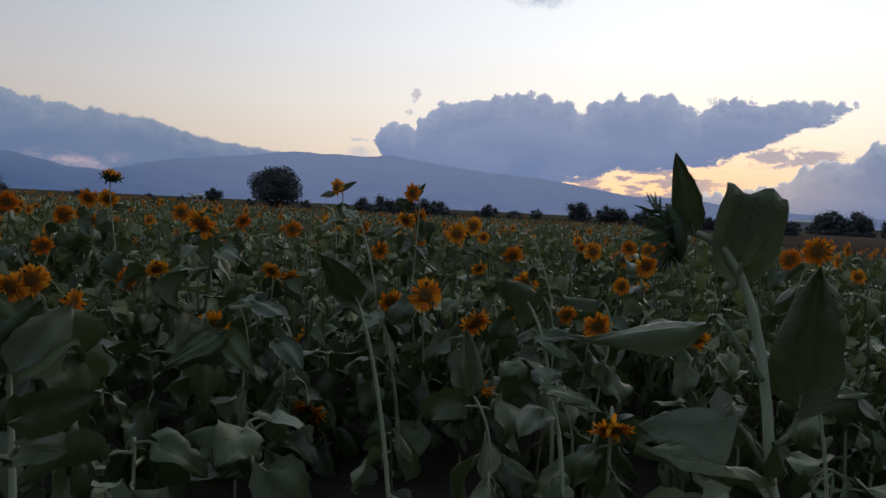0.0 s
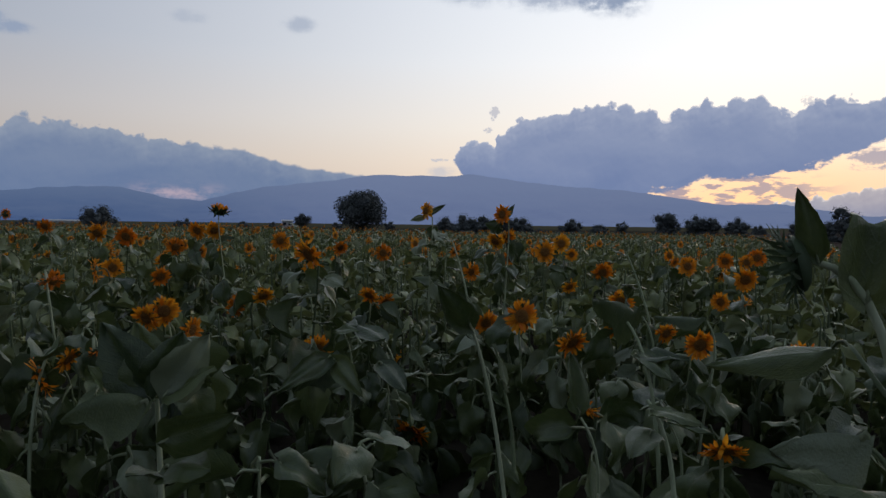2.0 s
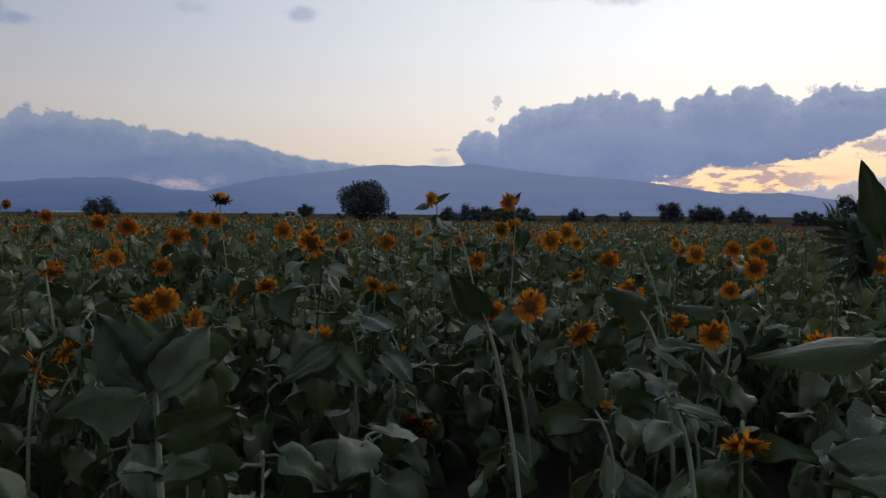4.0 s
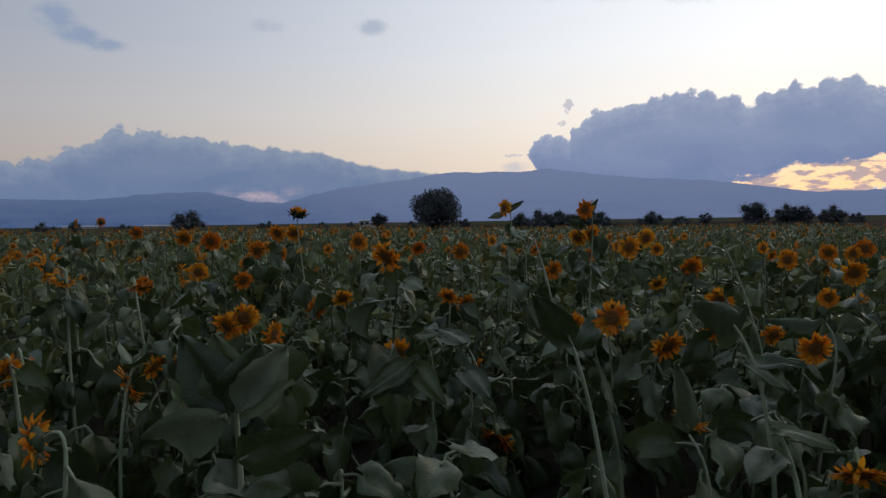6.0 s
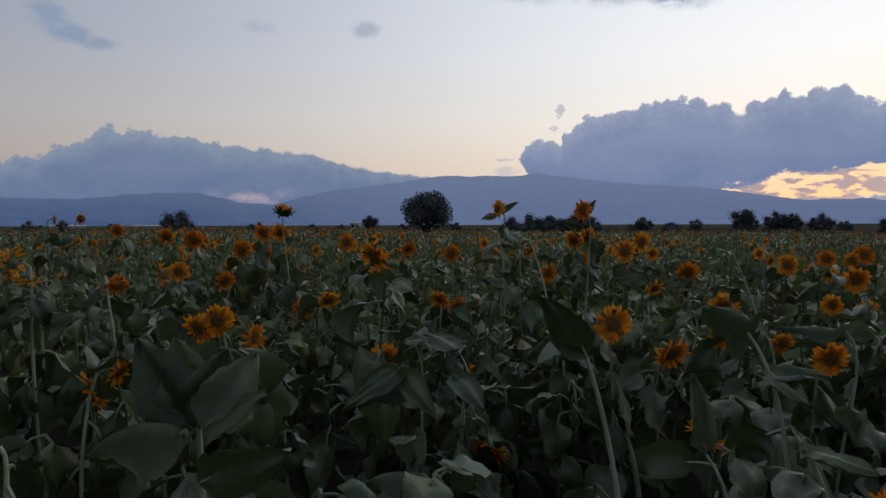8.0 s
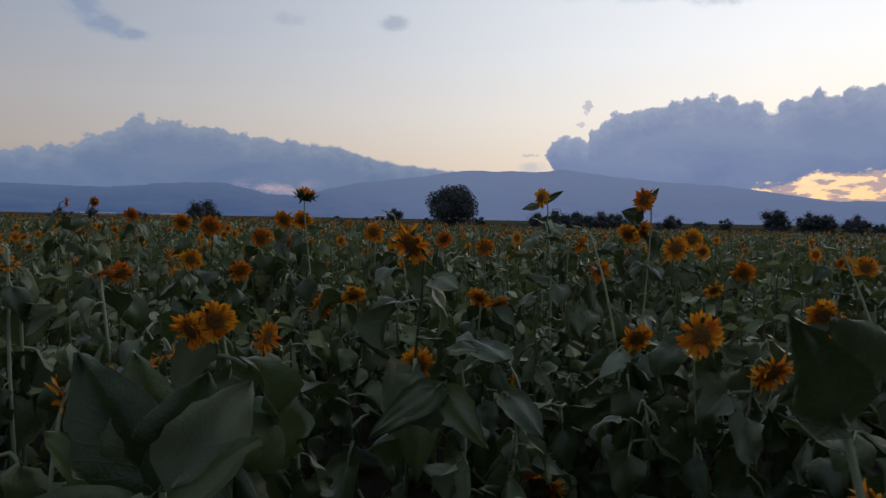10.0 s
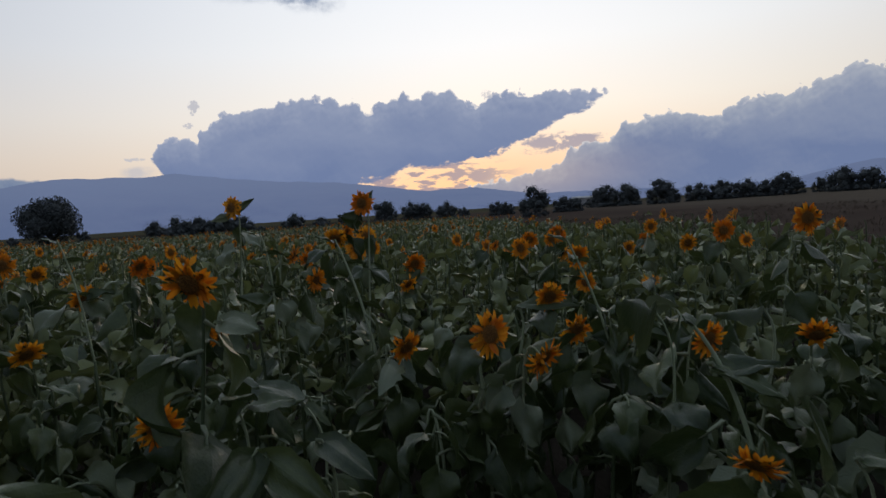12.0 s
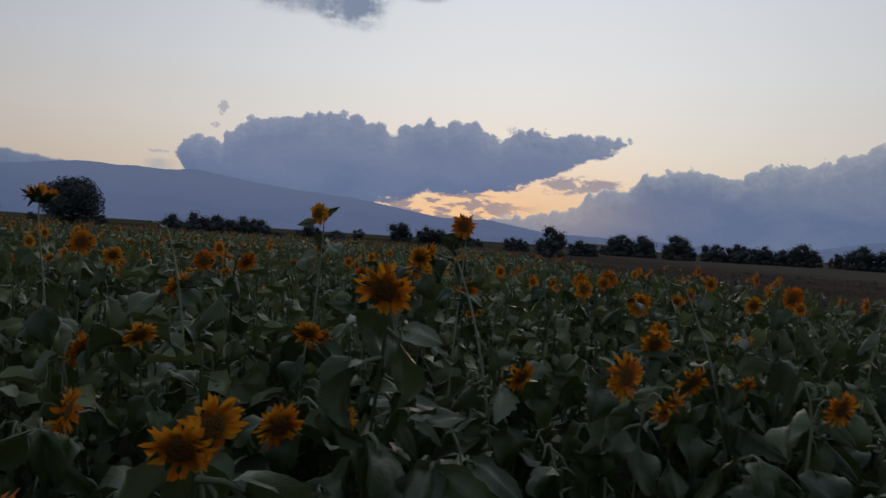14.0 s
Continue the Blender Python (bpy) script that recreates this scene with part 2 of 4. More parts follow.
def leaf_material(name, dark, light, islands):
    m, t, p = material(name, 0.5, 0.5)
    p.inputs["Sheen Weight"].default_value = 0.05
    p.inputs["Sheen Roughness"].default_value = 0.35
    p.inputs["Sheen Tint"].default_value = (0.85, 0.95, 0.75, 1)
    uv = t.node("ShaderNodeTexCoord").outputs["UV"]
    s = t.node("ShaderNodeSeparateXYZ")
    t.put(s.inputs[0], uv)
    side = t.math("ABSOLUTE", t.math("SUBTRACT", s.outputs[0], 0.5))
    # side veins run forward and outward from the midrib
    wave = t.math("SINE", t.math("MULTIPLY", t.math("SUBTRACT", s.outputs[1], t.math("MULTIPLY", side, 0.75)), 44.0))
    vein = t.math("ADD", t.step(wave, 0.86, 1.0), t.step(side, 0.025, 0.006), clamp=True)
    place = t.node("ShaderNodeTexCoord").outputs["Object"]
    blotch = t.noise(place, 9.0, 4.0)
    grain = t.noise(place, 90.0, 3.0)
    f = t.math("ADD", t.math("MULTIPLY", chance(t, islands), 0.75), t.math("MULTIPLY", t.math("SUBTRACT", blotch, 0.4), 0.7), clamp=True)
    c = t.mix(f, dark, light)
    c = t.mix(t.step(chance(t, islands), 0.90, 0.95, 0.0, 0.6), c, (0.22, 0.25, 0.16))
    c = t.mix(t.math("MULTIPLY", vein, 0.08), c, (0.10, 0.13, 0.07))
    # painted rim light along the margin in places, and a pale stalk
    c = t.mix(t.math("MULTIPLY", t.step(side, 0.475, 0.497), t.step(blotch, 0.5, 0.65, 0.0, 0.35)), c, (0.22, 0.23, 0.13))
    c = t.mix(t.step(s.outputs[1], -0.1, -0.3, 0.0, 0.9), c, (0.27, 0.30, 0.17))
    # dry, browned spots
    c = t.mix(t.step(t.noise(place, 14.0, 5.0, 0.7), 0.66, 0.74, 0.0, 0.5), c, (0.12, 0.09, 0.045))
    t.put(p.inputs["Base Color"], c)
    t.put(p.inputs["Roughness"], t.math("ADD", 0.22, t.math("MULTIPLY", blotch, 0.3)))
    crease = t.noise(place, 32.0, 3.0, 0.5)
    relief(t, p, t.math("ADD", t.math("ADD", t.math("MULTIPLY", grain, 0.3), t.math("MULTIPLY", crease, 1.6)), t.math("MULTIPLY", vein, -0.5)), 0.3, 0.005)
    translucent(m, t, p, c, 0.18)
    return m


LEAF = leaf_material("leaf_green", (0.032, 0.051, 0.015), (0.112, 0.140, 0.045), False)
# same leaf, its green raised to paint in light on the farther canopy
LEAF_FAR_LIT = leaf_material("leaf_green_far_lit", (0.080, 0.102, 0.032), (0.250, 0.272, 0.092), True)


def stem_material(name, dull, pale, streak_colour):
    m, t, p = material(name, 0.6, 0.3)
    place = t.node("ShaderNodeTexCoord").outputs["Object"]
    long = t.node("ShaderNodeMapping")
    long.inputs["Scale"].default_value = (60, 60, 5)
    t.put(long.inputs[0], place)
    f = t.noise(long.outputs[0], 1.0, 4.0)
    c = t.mix(t.math("MULTIPLY", chance(t), 0.6), dull, pale)
    c = t.mix(t.step(f, 0.35, 0.75), c, streak_colour)
    t.put(p.inputs["Base Color"], c)
    relief(t, p, f, 0.5, 0.003)
    return m


STEM = stem_material("stem_pale", (0.30, 0.34, 0.20), (0.46, 0.48, 0.33), (0.24, 0.28, 0.15))
STEM_GREEN = stem_material("stem_green", (0.07, 0.095, 0.04), (0.16, 0.19, 0.09), (0.06, 0.08, 0.035))


def petal_material(name, islands):
    m, t, p = material(name, 0.6, 0.25)
    uv = t.node("ShaderNodeTexCoord").outputs["UV"]
    s = t.node("ShaderNodeSeparateXYZ")
    t.put(s.inputs[0], uv)
    c = t.mix(chance(t, islands), (0.70, 0.18, 0.010), (0.87, 0.39, 0.022))
    c = t.mix(t.step(s.outputs[1], 0.4, 0.0, 0.0, 0.6), c, (0.55, 0.15, 0.008))
    lines = t.math("SINE", t.math("MULTIPLY", s.outputs[0], 40.0))
    c = t.mix(t.math("MULTIPLY", t.step(lines, 0.2, 1.0), 0.18), c, (0.50, 0.20, 0.01))
    t.put(p.inputs["Base Color"], c)
    relief(t, p, lines, 0.25, 0.002)
    translucent(m, t, p, c, 0.4)
    return m


PETAL = petal_material("petal_yellow", False)
PETAL_FAR = petal_material("petal_yellow_far", True)


def disc_material():
    m, t, p = material("disc_brown", 0.85, 0.15)
    place = t.node("ShaderNodeTexCoord").outputs["Object"]
    v = t.node("ShaderNodeTexVoronoi", Scale=190.0)
    t.put(v.inputs["Vector"], place)
    c = t.mix(t.step(v.outputs["Distance"], 0.1, 0.7), (0.33, 0.145, 0.035), (0.13, 0.060, 0.018))
    s = t.node("ShaderNodeVectorMath")
    s.operation = "LENGTH"
    t.put(s.inputs[0], place)
    ring = t.step(s.outputs["Value"], 0.022, 0.044)
    c = t.mix(t.math("MULTIPLY", ring, 0.6), c, (0.34, 0.15, 0.03))
    t.put(p.inputs["Base Color"], c)
    relief(t, p, v.outputs["Distance"], 0.9, 0.006)
    return m


DISC = disc_material()


def bract_material():
    m, t, p = material("bract_green", 0.6, 0.3)
    c = t.mix(t.noise(t.node("ShaderNodeTexCoord").outputs["Object"], 30.0), (0.03, 0.05, 0.022), (0.07, 0.10, 0.045))
    t.put(p.inputs["Base Color"], c)
    translucent(m, t, p, c, 0.15)
    return m


BRACT = bract_material()


def ground_material():
    m, t, p = material("soil", 1.0, 0.0)
    place = t.node("ShaderNodeTexCoord").outputs["Object"]
    s = t.node("ShaderNodeSeparateXYZ")
    t.put(s.inputs[0], place)
    big, small = t.noise(place, 0.35, 5.0), t.noise(place, 14.0, 6.0, 0.65)
    soil = t.mix(small, (0.026, 0.022, 0.017), (0.066, 0.054, 0.040))
    soil = t.mix(t.step(big, 0.45, 0.7), soil, (0.048, 0.044, 0.030))
    # the dry, mown field past the sunflowers
    past = t.math("SUBTRACT", t.math("MULTIPLY", s.outputs[0], 0.892), t.math("MULTIPLY", s.outputs[1], 0.452))
    dry = t.mix(t.noise(place, 0.12, 6.0, 0.6), (0.048, 0.036, 0.029), (0.110, 0.082, 0.063))
    dry = t.mix(t.math("MULTIPLY", t.step(small, 0.5, 0.75), 0.5), dry, (0.060, 0.047, 0.032))
    dry = t.mix(t.step(t.math("ADD", past, t.math("MULTIPLY", big, 12.0)), 30.0, 52.0, 0.0, 0.75), dry, t.mix(t.noise(place, 0.5, 5.0, 0.7), (0.088, 0.072, 0.052), (0.165, 0.136, 0.100)))
    c = t.mix(t.step(t.math("ADD", past, t.math("MULTIPLY", t.math("SUBTRACT", big, 0.5), 3.0)), 5.2, 6.6), soil, dry)
    # farther out the plain is dull green and grey
    far = t.math("POWER", t.math("ADD", t.math("MULTIPLY", s.outputs[0], s.outputs[0]), t.math("MULTIPLY", s.outputs[1], s.outputs[1])), 0.5)
    plain = t.mix(t.noise(place, 0.01, 4.0), (0.045, 0.055, 0.030), (0.11, 0.085, 0.055))
    c = t.mix(t.step(far, 190.0, 320.0), c, plain)
    t.put(p.inputs["Base Color"], c)
    relief(t, p, small, 0.8, 0.05)
    return m


SOIL = ground_material()


def mountain_material():
    """Far slopes; the blue haze of the air between is painted in as emission."""
    m, t, p = material("far_mountain", 1.0, 0.0)
    place = t.node("ShaderNodeTexCoord").outputs["Object"]
    stretch = t.node("ShaderNodeMapping")
    stretch.inputs["Scale"].default_value = (1.0, 1.0, 2.2)
    t.put(stretch.inputs[0], place)
    n = t.noise(stretch.outputs[0], 0.004, 7.0, 0.6)
    s = t.node("ShaderNodeSeparateXYZ")
    t.put(s.inputs[0], place)
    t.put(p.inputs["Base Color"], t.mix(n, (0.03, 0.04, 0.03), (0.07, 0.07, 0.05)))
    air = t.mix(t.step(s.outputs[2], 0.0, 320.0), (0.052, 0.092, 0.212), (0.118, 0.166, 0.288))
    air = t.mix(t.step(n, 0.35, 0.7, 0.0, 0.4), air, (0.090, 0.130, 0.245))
    # the painted haze turns paler towards the sunset side
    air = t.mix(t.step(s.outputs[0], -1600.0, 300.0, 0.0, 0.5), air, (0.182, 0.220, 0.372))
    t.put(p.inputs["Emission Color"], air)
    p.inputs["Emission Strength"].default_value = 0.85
    return m


MOUNTAIN = mountain_material()


def simple(name, a, b, scale, rough=0.8, bump=0.4, islands=False):
    m, t, p = material(name, rough, 0.25)
    place = t.node("ShaderNodeTexCoord").outputs["Object"]
    n = t.noise(place, scale, 5.0, 0.6)
    f = t.math("ADD", t.math("MULTIPLY", n, 0.6), t.math("MULTIPLY", chance(t, islands), 0.4))
    t.put(p.inputs["Base Color"], t.mix(f, a, b))
    relief(t, p, n, bump, 0.02)
    return m


BARK = simple("bark", (0.05, 0.04, 0.03), (0.12, 0.10, 0.075), 6.0, 0.9)
FOLIAGE = simple("tree_foliage", (0.062, 0.070, 0.072), (0.098, 0.108, 0.100), 2.0, 0.9, 0.2, True)
GRASS = simple("dry_grass", (0.075, 0.056, 0.040), (0.15, 0.110, 0.075), 3.0, 0.9, 0.2, True)
PLASTER = simple("pale_plaster", (0.38, 0.38, 0.37), (0.52, 0.50, 0.47), 1.0, 0.9, 0.1)
GLASS_DARK = simple("dark_window", (0.02, 0.02, 0.025), (0.03, 0.03, 0.04), 1.0, 0.2, 0.0)


# ---- mesh helpers ----
def part(name, mesh, mat, parent, label="", m=None):
    """Links one mesh (or a bmesh) as one object under a thing or a part."""
    if isinstance(mesh, bmesh.types.BMesh):
        bm, mesh = mesh, bpy.data.meshes.new(name)
        bm.to_mesh(mesh)
        bm.free()
    if mat is not None and not mesh.materials:
        mesh.materials.append(mat)
    ob = new(name, mesh)
    ob.parent = parent
    if m is not None:
        ob.matrix_local = m
    return tagged(ob, label)


def thing(name, m, label, category, group=""):
    ob = new(name)
    ob.empty_display_size = 0.1
    ob.matrix_world = m
    return tagged(ob, label, category, group)


def mesh_of(name, verts, faces, uvs=None, mats=None, smooth=True):
    """A mesh from arrays: verts (n, 3), faces (m, 4), uvs per vertex."""
    me = bpy.data.meshes.new(name)
    verts, faces = np.asarray(verts, np.float32), np.asarray(faces, np.int32)
    k = faces.shape[1]
    me.vertices.add(len(verts))
    me.vertices.foreach_set("co", verts.ravel())
    me.loops.add(faces.size)
    me.loops.foreach_set("vertex_index", faces.ravel())
    me.polygons.add(len(faces))
    me.polygons.foreach_set("loop_start", np.arange(len(faces), dtype=np.int32) * k)
    if mats is not None:
        me.polygons.foreach_set("material_index", np.asarray(mats, np.int32))
    me.polygons.foreach_set("use_smooth", np.full(len(faces), smooth))
    me.update(calc_edges=True)
    if uvs is not None:
        layer = me.uv_layers.new(name="UVMap")
        layer.data.foreach_set("uv", np.asarray(uvs, np.float32)[faces.ravel()].ravel())
    me.validate()
    return me


def grid_faces(rows, cols):
    i = np.arange(rows - 1)[:, None] * cols + np.arange(cols - 1)[None, :]
    return np.stack([i, i + 1, i + cols + 1, i + cols], -1).reshape(-1, 4)


def tube(points, radii, sides=7):
    """Verts, faces and uvs of a tube along points."""
    pts = np.asarray(points, float)
    d = np.gradient(pts, axis=0)
    d /= np.linalg.norm(d, axis=1, keepdims=True) + 1e-9
    ref = np.tile([0.31, 0.95, 0.05], (len(pts), 1))
    a = np.cross(d, ref)
    a /= np.linalg.norm(a, axis=1, keepdims=True) + 1e-9
    b = np.cross(d, a)
    ang = np.linspace(0, 2 * math.pi, sides + 1)
    ring = a[:, None, :] * np.cos(ang)[None, :, None] + b[:, None, :] * np.sin(ang)[None, :, None]
    v = pts[:, None, :] + ring * np.asarray(radii, float)[:, None, None]
    uv = np.stack(np.meshgrid(np.linspace(0, 1, sides + 1), np.linspace(0, 1, len(pts))), -1)
    return v.reshape(-1, 3), grid_faces(len(pts), sides + 1), uv.reshape(-1, 2)


def joined(pieces):
    v, f, u, n = [], [], [], 0
    for pv, pf, pu in pieces:
        v.append(pv), f.append(np.asarray(pf) + n), u.append(pu)
        n += len(pv)
    return np.concatenate(v), np.concatenate(f), np.concatenate(u)


# ---- ground and distance ----
def rise(x, y):
    """The land lifts gently past the field's edge."""
    u = 0.892 * x - 0.452 * y
    return 0.007 * np.clip(u - 10.5, 0, 150)


def build_ground():
    rings = np.concatenate([np.linspace(0.02, 14, 110), np.geomspace(14.6, 4900, 70)])
    ang = np.linspace(0, 2 * math.pi, 241)
    r, a = np.meshgrid(rings, ang, indexing="ij")
    x, y = r * np.sin(a), 1.5 + r * np.cos(a)
    z = rise(x, y)
    for k in range(x.shape[0]):
        if rings[k] < 30:
            for j in range(x.shape[1]):
                q = Vector((x[k, j], y[k, j], 0.0))
                z[k, j] += 0.05 * noise.noise(q * 1.3) + 0.025 * noise.noise(q * 6.0)
    z[:, -1] = z[:, 0]
    me = mesh_of("ground", np.stack([x, y, z], -1).reshape(-1, 3), grid_faces(*x.shape)[:, ::-1])
    me.materials.append(SOIL)
    tagged(new("ground", me), "dark bare soil under the crop, dry brown field beyond", "ground", kind="structure")


build_ground()

RIDGE = [(-75, 1.4), (-60, 1.6), (-45, 1.9), (-33, 2.1), (-28, 2.0), (-24, 2.5), (-19.7, 2.7), (-15.7, 1.8), (-13.5, 1.7), (-11, 2.4), (-8.8, 2.9), (-4, 3.5),
         (0, 4.1), (4.3, 4.2), (7, 4.1), (9, 4.35), (12.8, 3.75), (17, 3.3), (21.5, 3.0), (26, 2.35), (29.5, 1.75), (32.8, 1.95), (35, 1.55), (39, 0.95),
         (43, 0.9), (50, 0.7), (58, 0.7), (62.5, 1.6), (68, 1.9), (75, 2.1), (85, 1.8), (100, 1.5)]


def build_mountains():
    far = 4300.0
    ang = np.arange(-75, 100.01, 0.25)
    top = np.interp(ang, [a for a, _ in RIDGE], [e for _, e in RIDGE])
    top = np.convolve(np.pad(top, 2, mode="edge"), np.ones(5) / 5, mode="valid")
    rows = 26
    verts = []
    for i in range(rows):
        f = i / (rows - 1)
        for a, e in zip(ang, top):
            rough = noise.fractal(Vector((a * 0.45, f * 2.0, 3.0)), 0.8, 2.1, 6)
            h = far * math.tan(radians(e + 0.11 * rough * min(1.0, f * 1.3))) * f ** 0.9 + 1.6 * f - 30 * (1 - f)
            d = far - 700 * (1 - f) + 110 * noise.fractal(Vector((a * 0.22, f * 4.0, 9.0)), 1.0, 2.0, 5) * (1 - f * 0.9)
            verts.append((d * math.sin(radians(a)), d * math.cos(radians(a)), h))
    me = mesh_of("mountains", verts, grid_faces(rows, len(ang)))
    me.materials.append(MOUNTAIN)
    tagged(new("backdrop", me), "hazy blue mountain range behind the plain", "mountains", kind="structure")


build_mountains()


# ---- trees on the far side ----
def rand_unit(rng, n):
    v = rng.normal(size=(n, 3))
    return v / np.linalg.norm(v, axis=1, keepdims=True)


def build_tree(bearing, dist, height, width, seed, label, trunk_share=0.22, leaves=1500):
    leaves = int(leaves * 5.5)
    rng = np.random.default_rng(seed)
    x, y = dist * math.sin(radians(bearing)), dist * math.cos(radians(bearing))
    base = float(rise(x, y))
    t = thing("tree", pose(x, y, base, 0, 0, 0), label, "tree", "trees along the field")
    r0 = 0.035 * height + 0.04
    bend = rng.normal(0, 0.04 * height, (5, 2)).cumsum(0) * np.linspace(0, 0.6, 5)[:, None]
    line = np.column_stack([bend, np.linspace(-0.1, 0.75 * height, 5)])
    pieces = [tube(line, np.linspace(r0, r0 * 0.35, 5), 7)]
    # uneven crown out of many lobes across the whole width
    lobes = []
    count = int(rng.integers(10, 15))
    for k in range(count):
        across = (k + 0.5) / count - 0.5
        a = rng.uniform(0, 2 * math.pi)
        rr = width * 0.46 * math.sqrt(abs(across) * 2) * rng.uniform(0.75, 1.0)
        dome = math.sqrt(max(0.05, 1 - (rr / (width * 0.52)) ** 2))
        zc = height * (trunk_share + (0.86 - trunk_share) * (0.25 + 0.7 * dome * rng.uniform(0.35, 1.0)))
        size = min(width * 0.24, height * 0.28) * rng.uniform(0.6, 1.15)
        lobes.append((rr * math.cos(a), rr * math.sin(a), zc, size))
        start = line[rng.integers(1, 4)]
        mid = (start + np.array(lobes[-1][:3])) / 2 + rng.normal(0, 0.05 * height, 3)
        pieces.append(tube([start, mid, lobes[-1][:3]], [r0 * 0.45, r0 * 0.3, r0 * 0.12], 5))
    for k in range(26 if trunk_share < 0.08 else 4):
        a, rr = rng.uniform(0, 2 * math.pi), width * rng.uniform(0.12, 0.46)
        lobes.append((rr * math.cos(a), rr * math.sin(a), height * (rng.uniform(0.06, 0.50) + trunk_share * 0.5), width * rng.uniform(0.12, 0.17)))
    if trunk_share < 0.08:
        for k in range(10):
            a = 0.628 * k + rng.normal(0, 0.15)
            lobes.append((width * 0.36 * math.cos(a), width * 0.36 * math.sin(a), height * rng.uniform(0.05, 0.14), width * 0.15))
    lobes.append((rng.normal(0, 0.1) * width, 0, height * 0.80, width * 0.18))
    lobes.append((0, 0, height * (0.45 + trunk_share * 0.3), width * 0.30))
    lobes.append((width * 0.2, 0, height * (0.36 + trunk_share * 0.5), width * 0.22))
    lobes.append((-width * 0.2, 0, height * (0.36 + trunk_share * 0.5), width * 0.22))
    v, f, u = joined(pieces)
    part("trunk", mesh_of("trunk", v, f, u), BARK, t, "dark forked trunk and limbs")
    # leaf clumps, each a small bent diamond
    share = np.array([s ** 2 for *_, s in lobes])
    which = rng.choice(len(lobes), leaves, p=share / share.sum())
    c = np.array([lb[:3] for lb in lobes])[which]
    s = np.array([lb[3] for lb in lobes])[which]
    d = rand_unit(rng, leaves)
    at = c + d * (s * rng.uniform(0.12, 1.2, leaves) ** 0.5)[:, None] * np.array([1, 1, 0.85])
    at[:, 2] = np.clip(at[:, 2], height * trunk_share * 0.5 + 0.05, height * 1.03)
    size = rng.uniform(0.010, 0.026, leaves) * math.sqrt(width * height)
    n1, n2 = rand_unit(rng, leaves), rand_unit(rng, leaves)
    n2 = np.cross(n1, n2)
    n2 /= np.linalg.norm(n2, axis=1, keepdims=True)
    quad = np.stack([at - n1 * size[:, None], at + n2 * size[:, None] * 0.6, at + n1 * size[:, None], at - n2 * size[:, None] * 0.6], 1)
    # dense inner masses, so that no daylight shows through the middle
    polar, round_ = np.meshgrid(np.linspace(0.08, math.pi - 0.08, 6), np.linspace(0, 2 * math.pi, 9), indexing="ij")
    ball = np.stack([np.sin(polar) * np.cos(round_), np.sin(polar) * np.sin(round_), np.cos(polar)], -1).reshape(-1, 3)
    verts, faces, n = [quad.reshape(-1, 3)], [np.arange(leaves * 4).reshape(-1, 4)], leaves * 4
    for lx, ly, lz, ls in lobes:
        bump = 1 + 0.18 * np.sin(ball[:, :1] * 5 + lx * 7) * np.cos(ball[:, 2:] * 4 + ly * 5)
        v = ball * bump * ls * 0.56 * np.array([1, 1, 0.85]) + (lx, ly, lz)
        v[:, 2] = np.maximum(v[:, 2], 0.05 + height * trunk_share * 0.5)
        verts.append(v)
        faces.append(grid_faces(6, 9) + n)
        n += len(v)
    me = mesh_of("crown", np.concatenate(verts), np.concatenate(faces), smooth=False)
    part("crown", me, FOLIAGE, t, "dense dark green crown with an uneven outline")


ROUND = "round dark tree standing alone at the field's far edge"
ROW = "dark bushy tree in the row behind the field"
BUSH = "low dark bush at the far edge of the field"
# bearing, distance, height, crown width, label, share of bare trunk, leaf clumps
LEFT_TREES = [
    (-0.4, 74, 5.4, 6.3, ROUND, 0.12, 3000), (-20.9, 100, 3.9, 4.5, ROUND, 0.01, 1500), (-5.5, 110, 3.5, 2.8, ROUND, 0.14, 1100),
    (-31, 130, 2.6, 4.0, BUSH, 0.01, 700), (-28.9, 140, 3.0, 2.5, BUSH, 0.01, 500), (-25.5, 130, 2.0, 4.2, BUSH, 0.01, 600),
    (-14.8, 140, 2.4, 3.8, BUSH, 0.01, 600), (-2.6, 140, 2.0, 2.2, BUSH, 0.01, 400), (-7.9, 150, 2.0, 2.2, BUSH, 0.01, 400),
    (-10.2, 150, 2.0, 3.1, BUSH, 0.01, 400), (-36, 130, 3.0, 5.0, BUSH, 0.01, 600), (-42, 120, 3.2, 5.0, BUSH, 0.01, 600),
]
MIDDLE_TREES = [
    (1.9, 150, 2.3, 2.7, BUSH, 0.01, 673), (6.9, 105, 3.0, 3.7, ROW, 0.01, 737), (8.6, 96, 3.2, 5.4, ROW, 0.01, 833),
    (10.2, 94, 3.1, 3.9, ROW, 0.01, 766), (11.7, 93, 3.1, 4.9, ROW, 0.01, 829), (13.0, 95, 2.9, 4.0, ROW, 0.01, 828),
    (13.5, 97, 2.4, 2.9, ROW, 0.01, 652), (14.9, 110, 1.2, 2.6, BUSH, 0.01, 589), (17.4, 110, 2.9, 4.5, ROW, 0.01, 894),
    (19.6, 110, 1.8, 3.6, ROW, 0.01, 745), (19.8, 128, 2.0, 3.6, ROW, 0.01, 661), (21.6, 120, 2.7, 2.5, BUSH, 0.01, 712),
    (25.1, 125, 4.5, 4.7, ROUND, 0.04, 1329), (27.4, 125, 4.0, 4.6, ROW, 0.01, 1232), (28.5, 125, 3.7, 3.5, ROW, 0.01, 949),
    (30.4, 125, 3.6, 4.3, ROW, 0.01, 1303), (32.0, 170, 2.3, 3.7, BUSH, 0.01, 740),
]
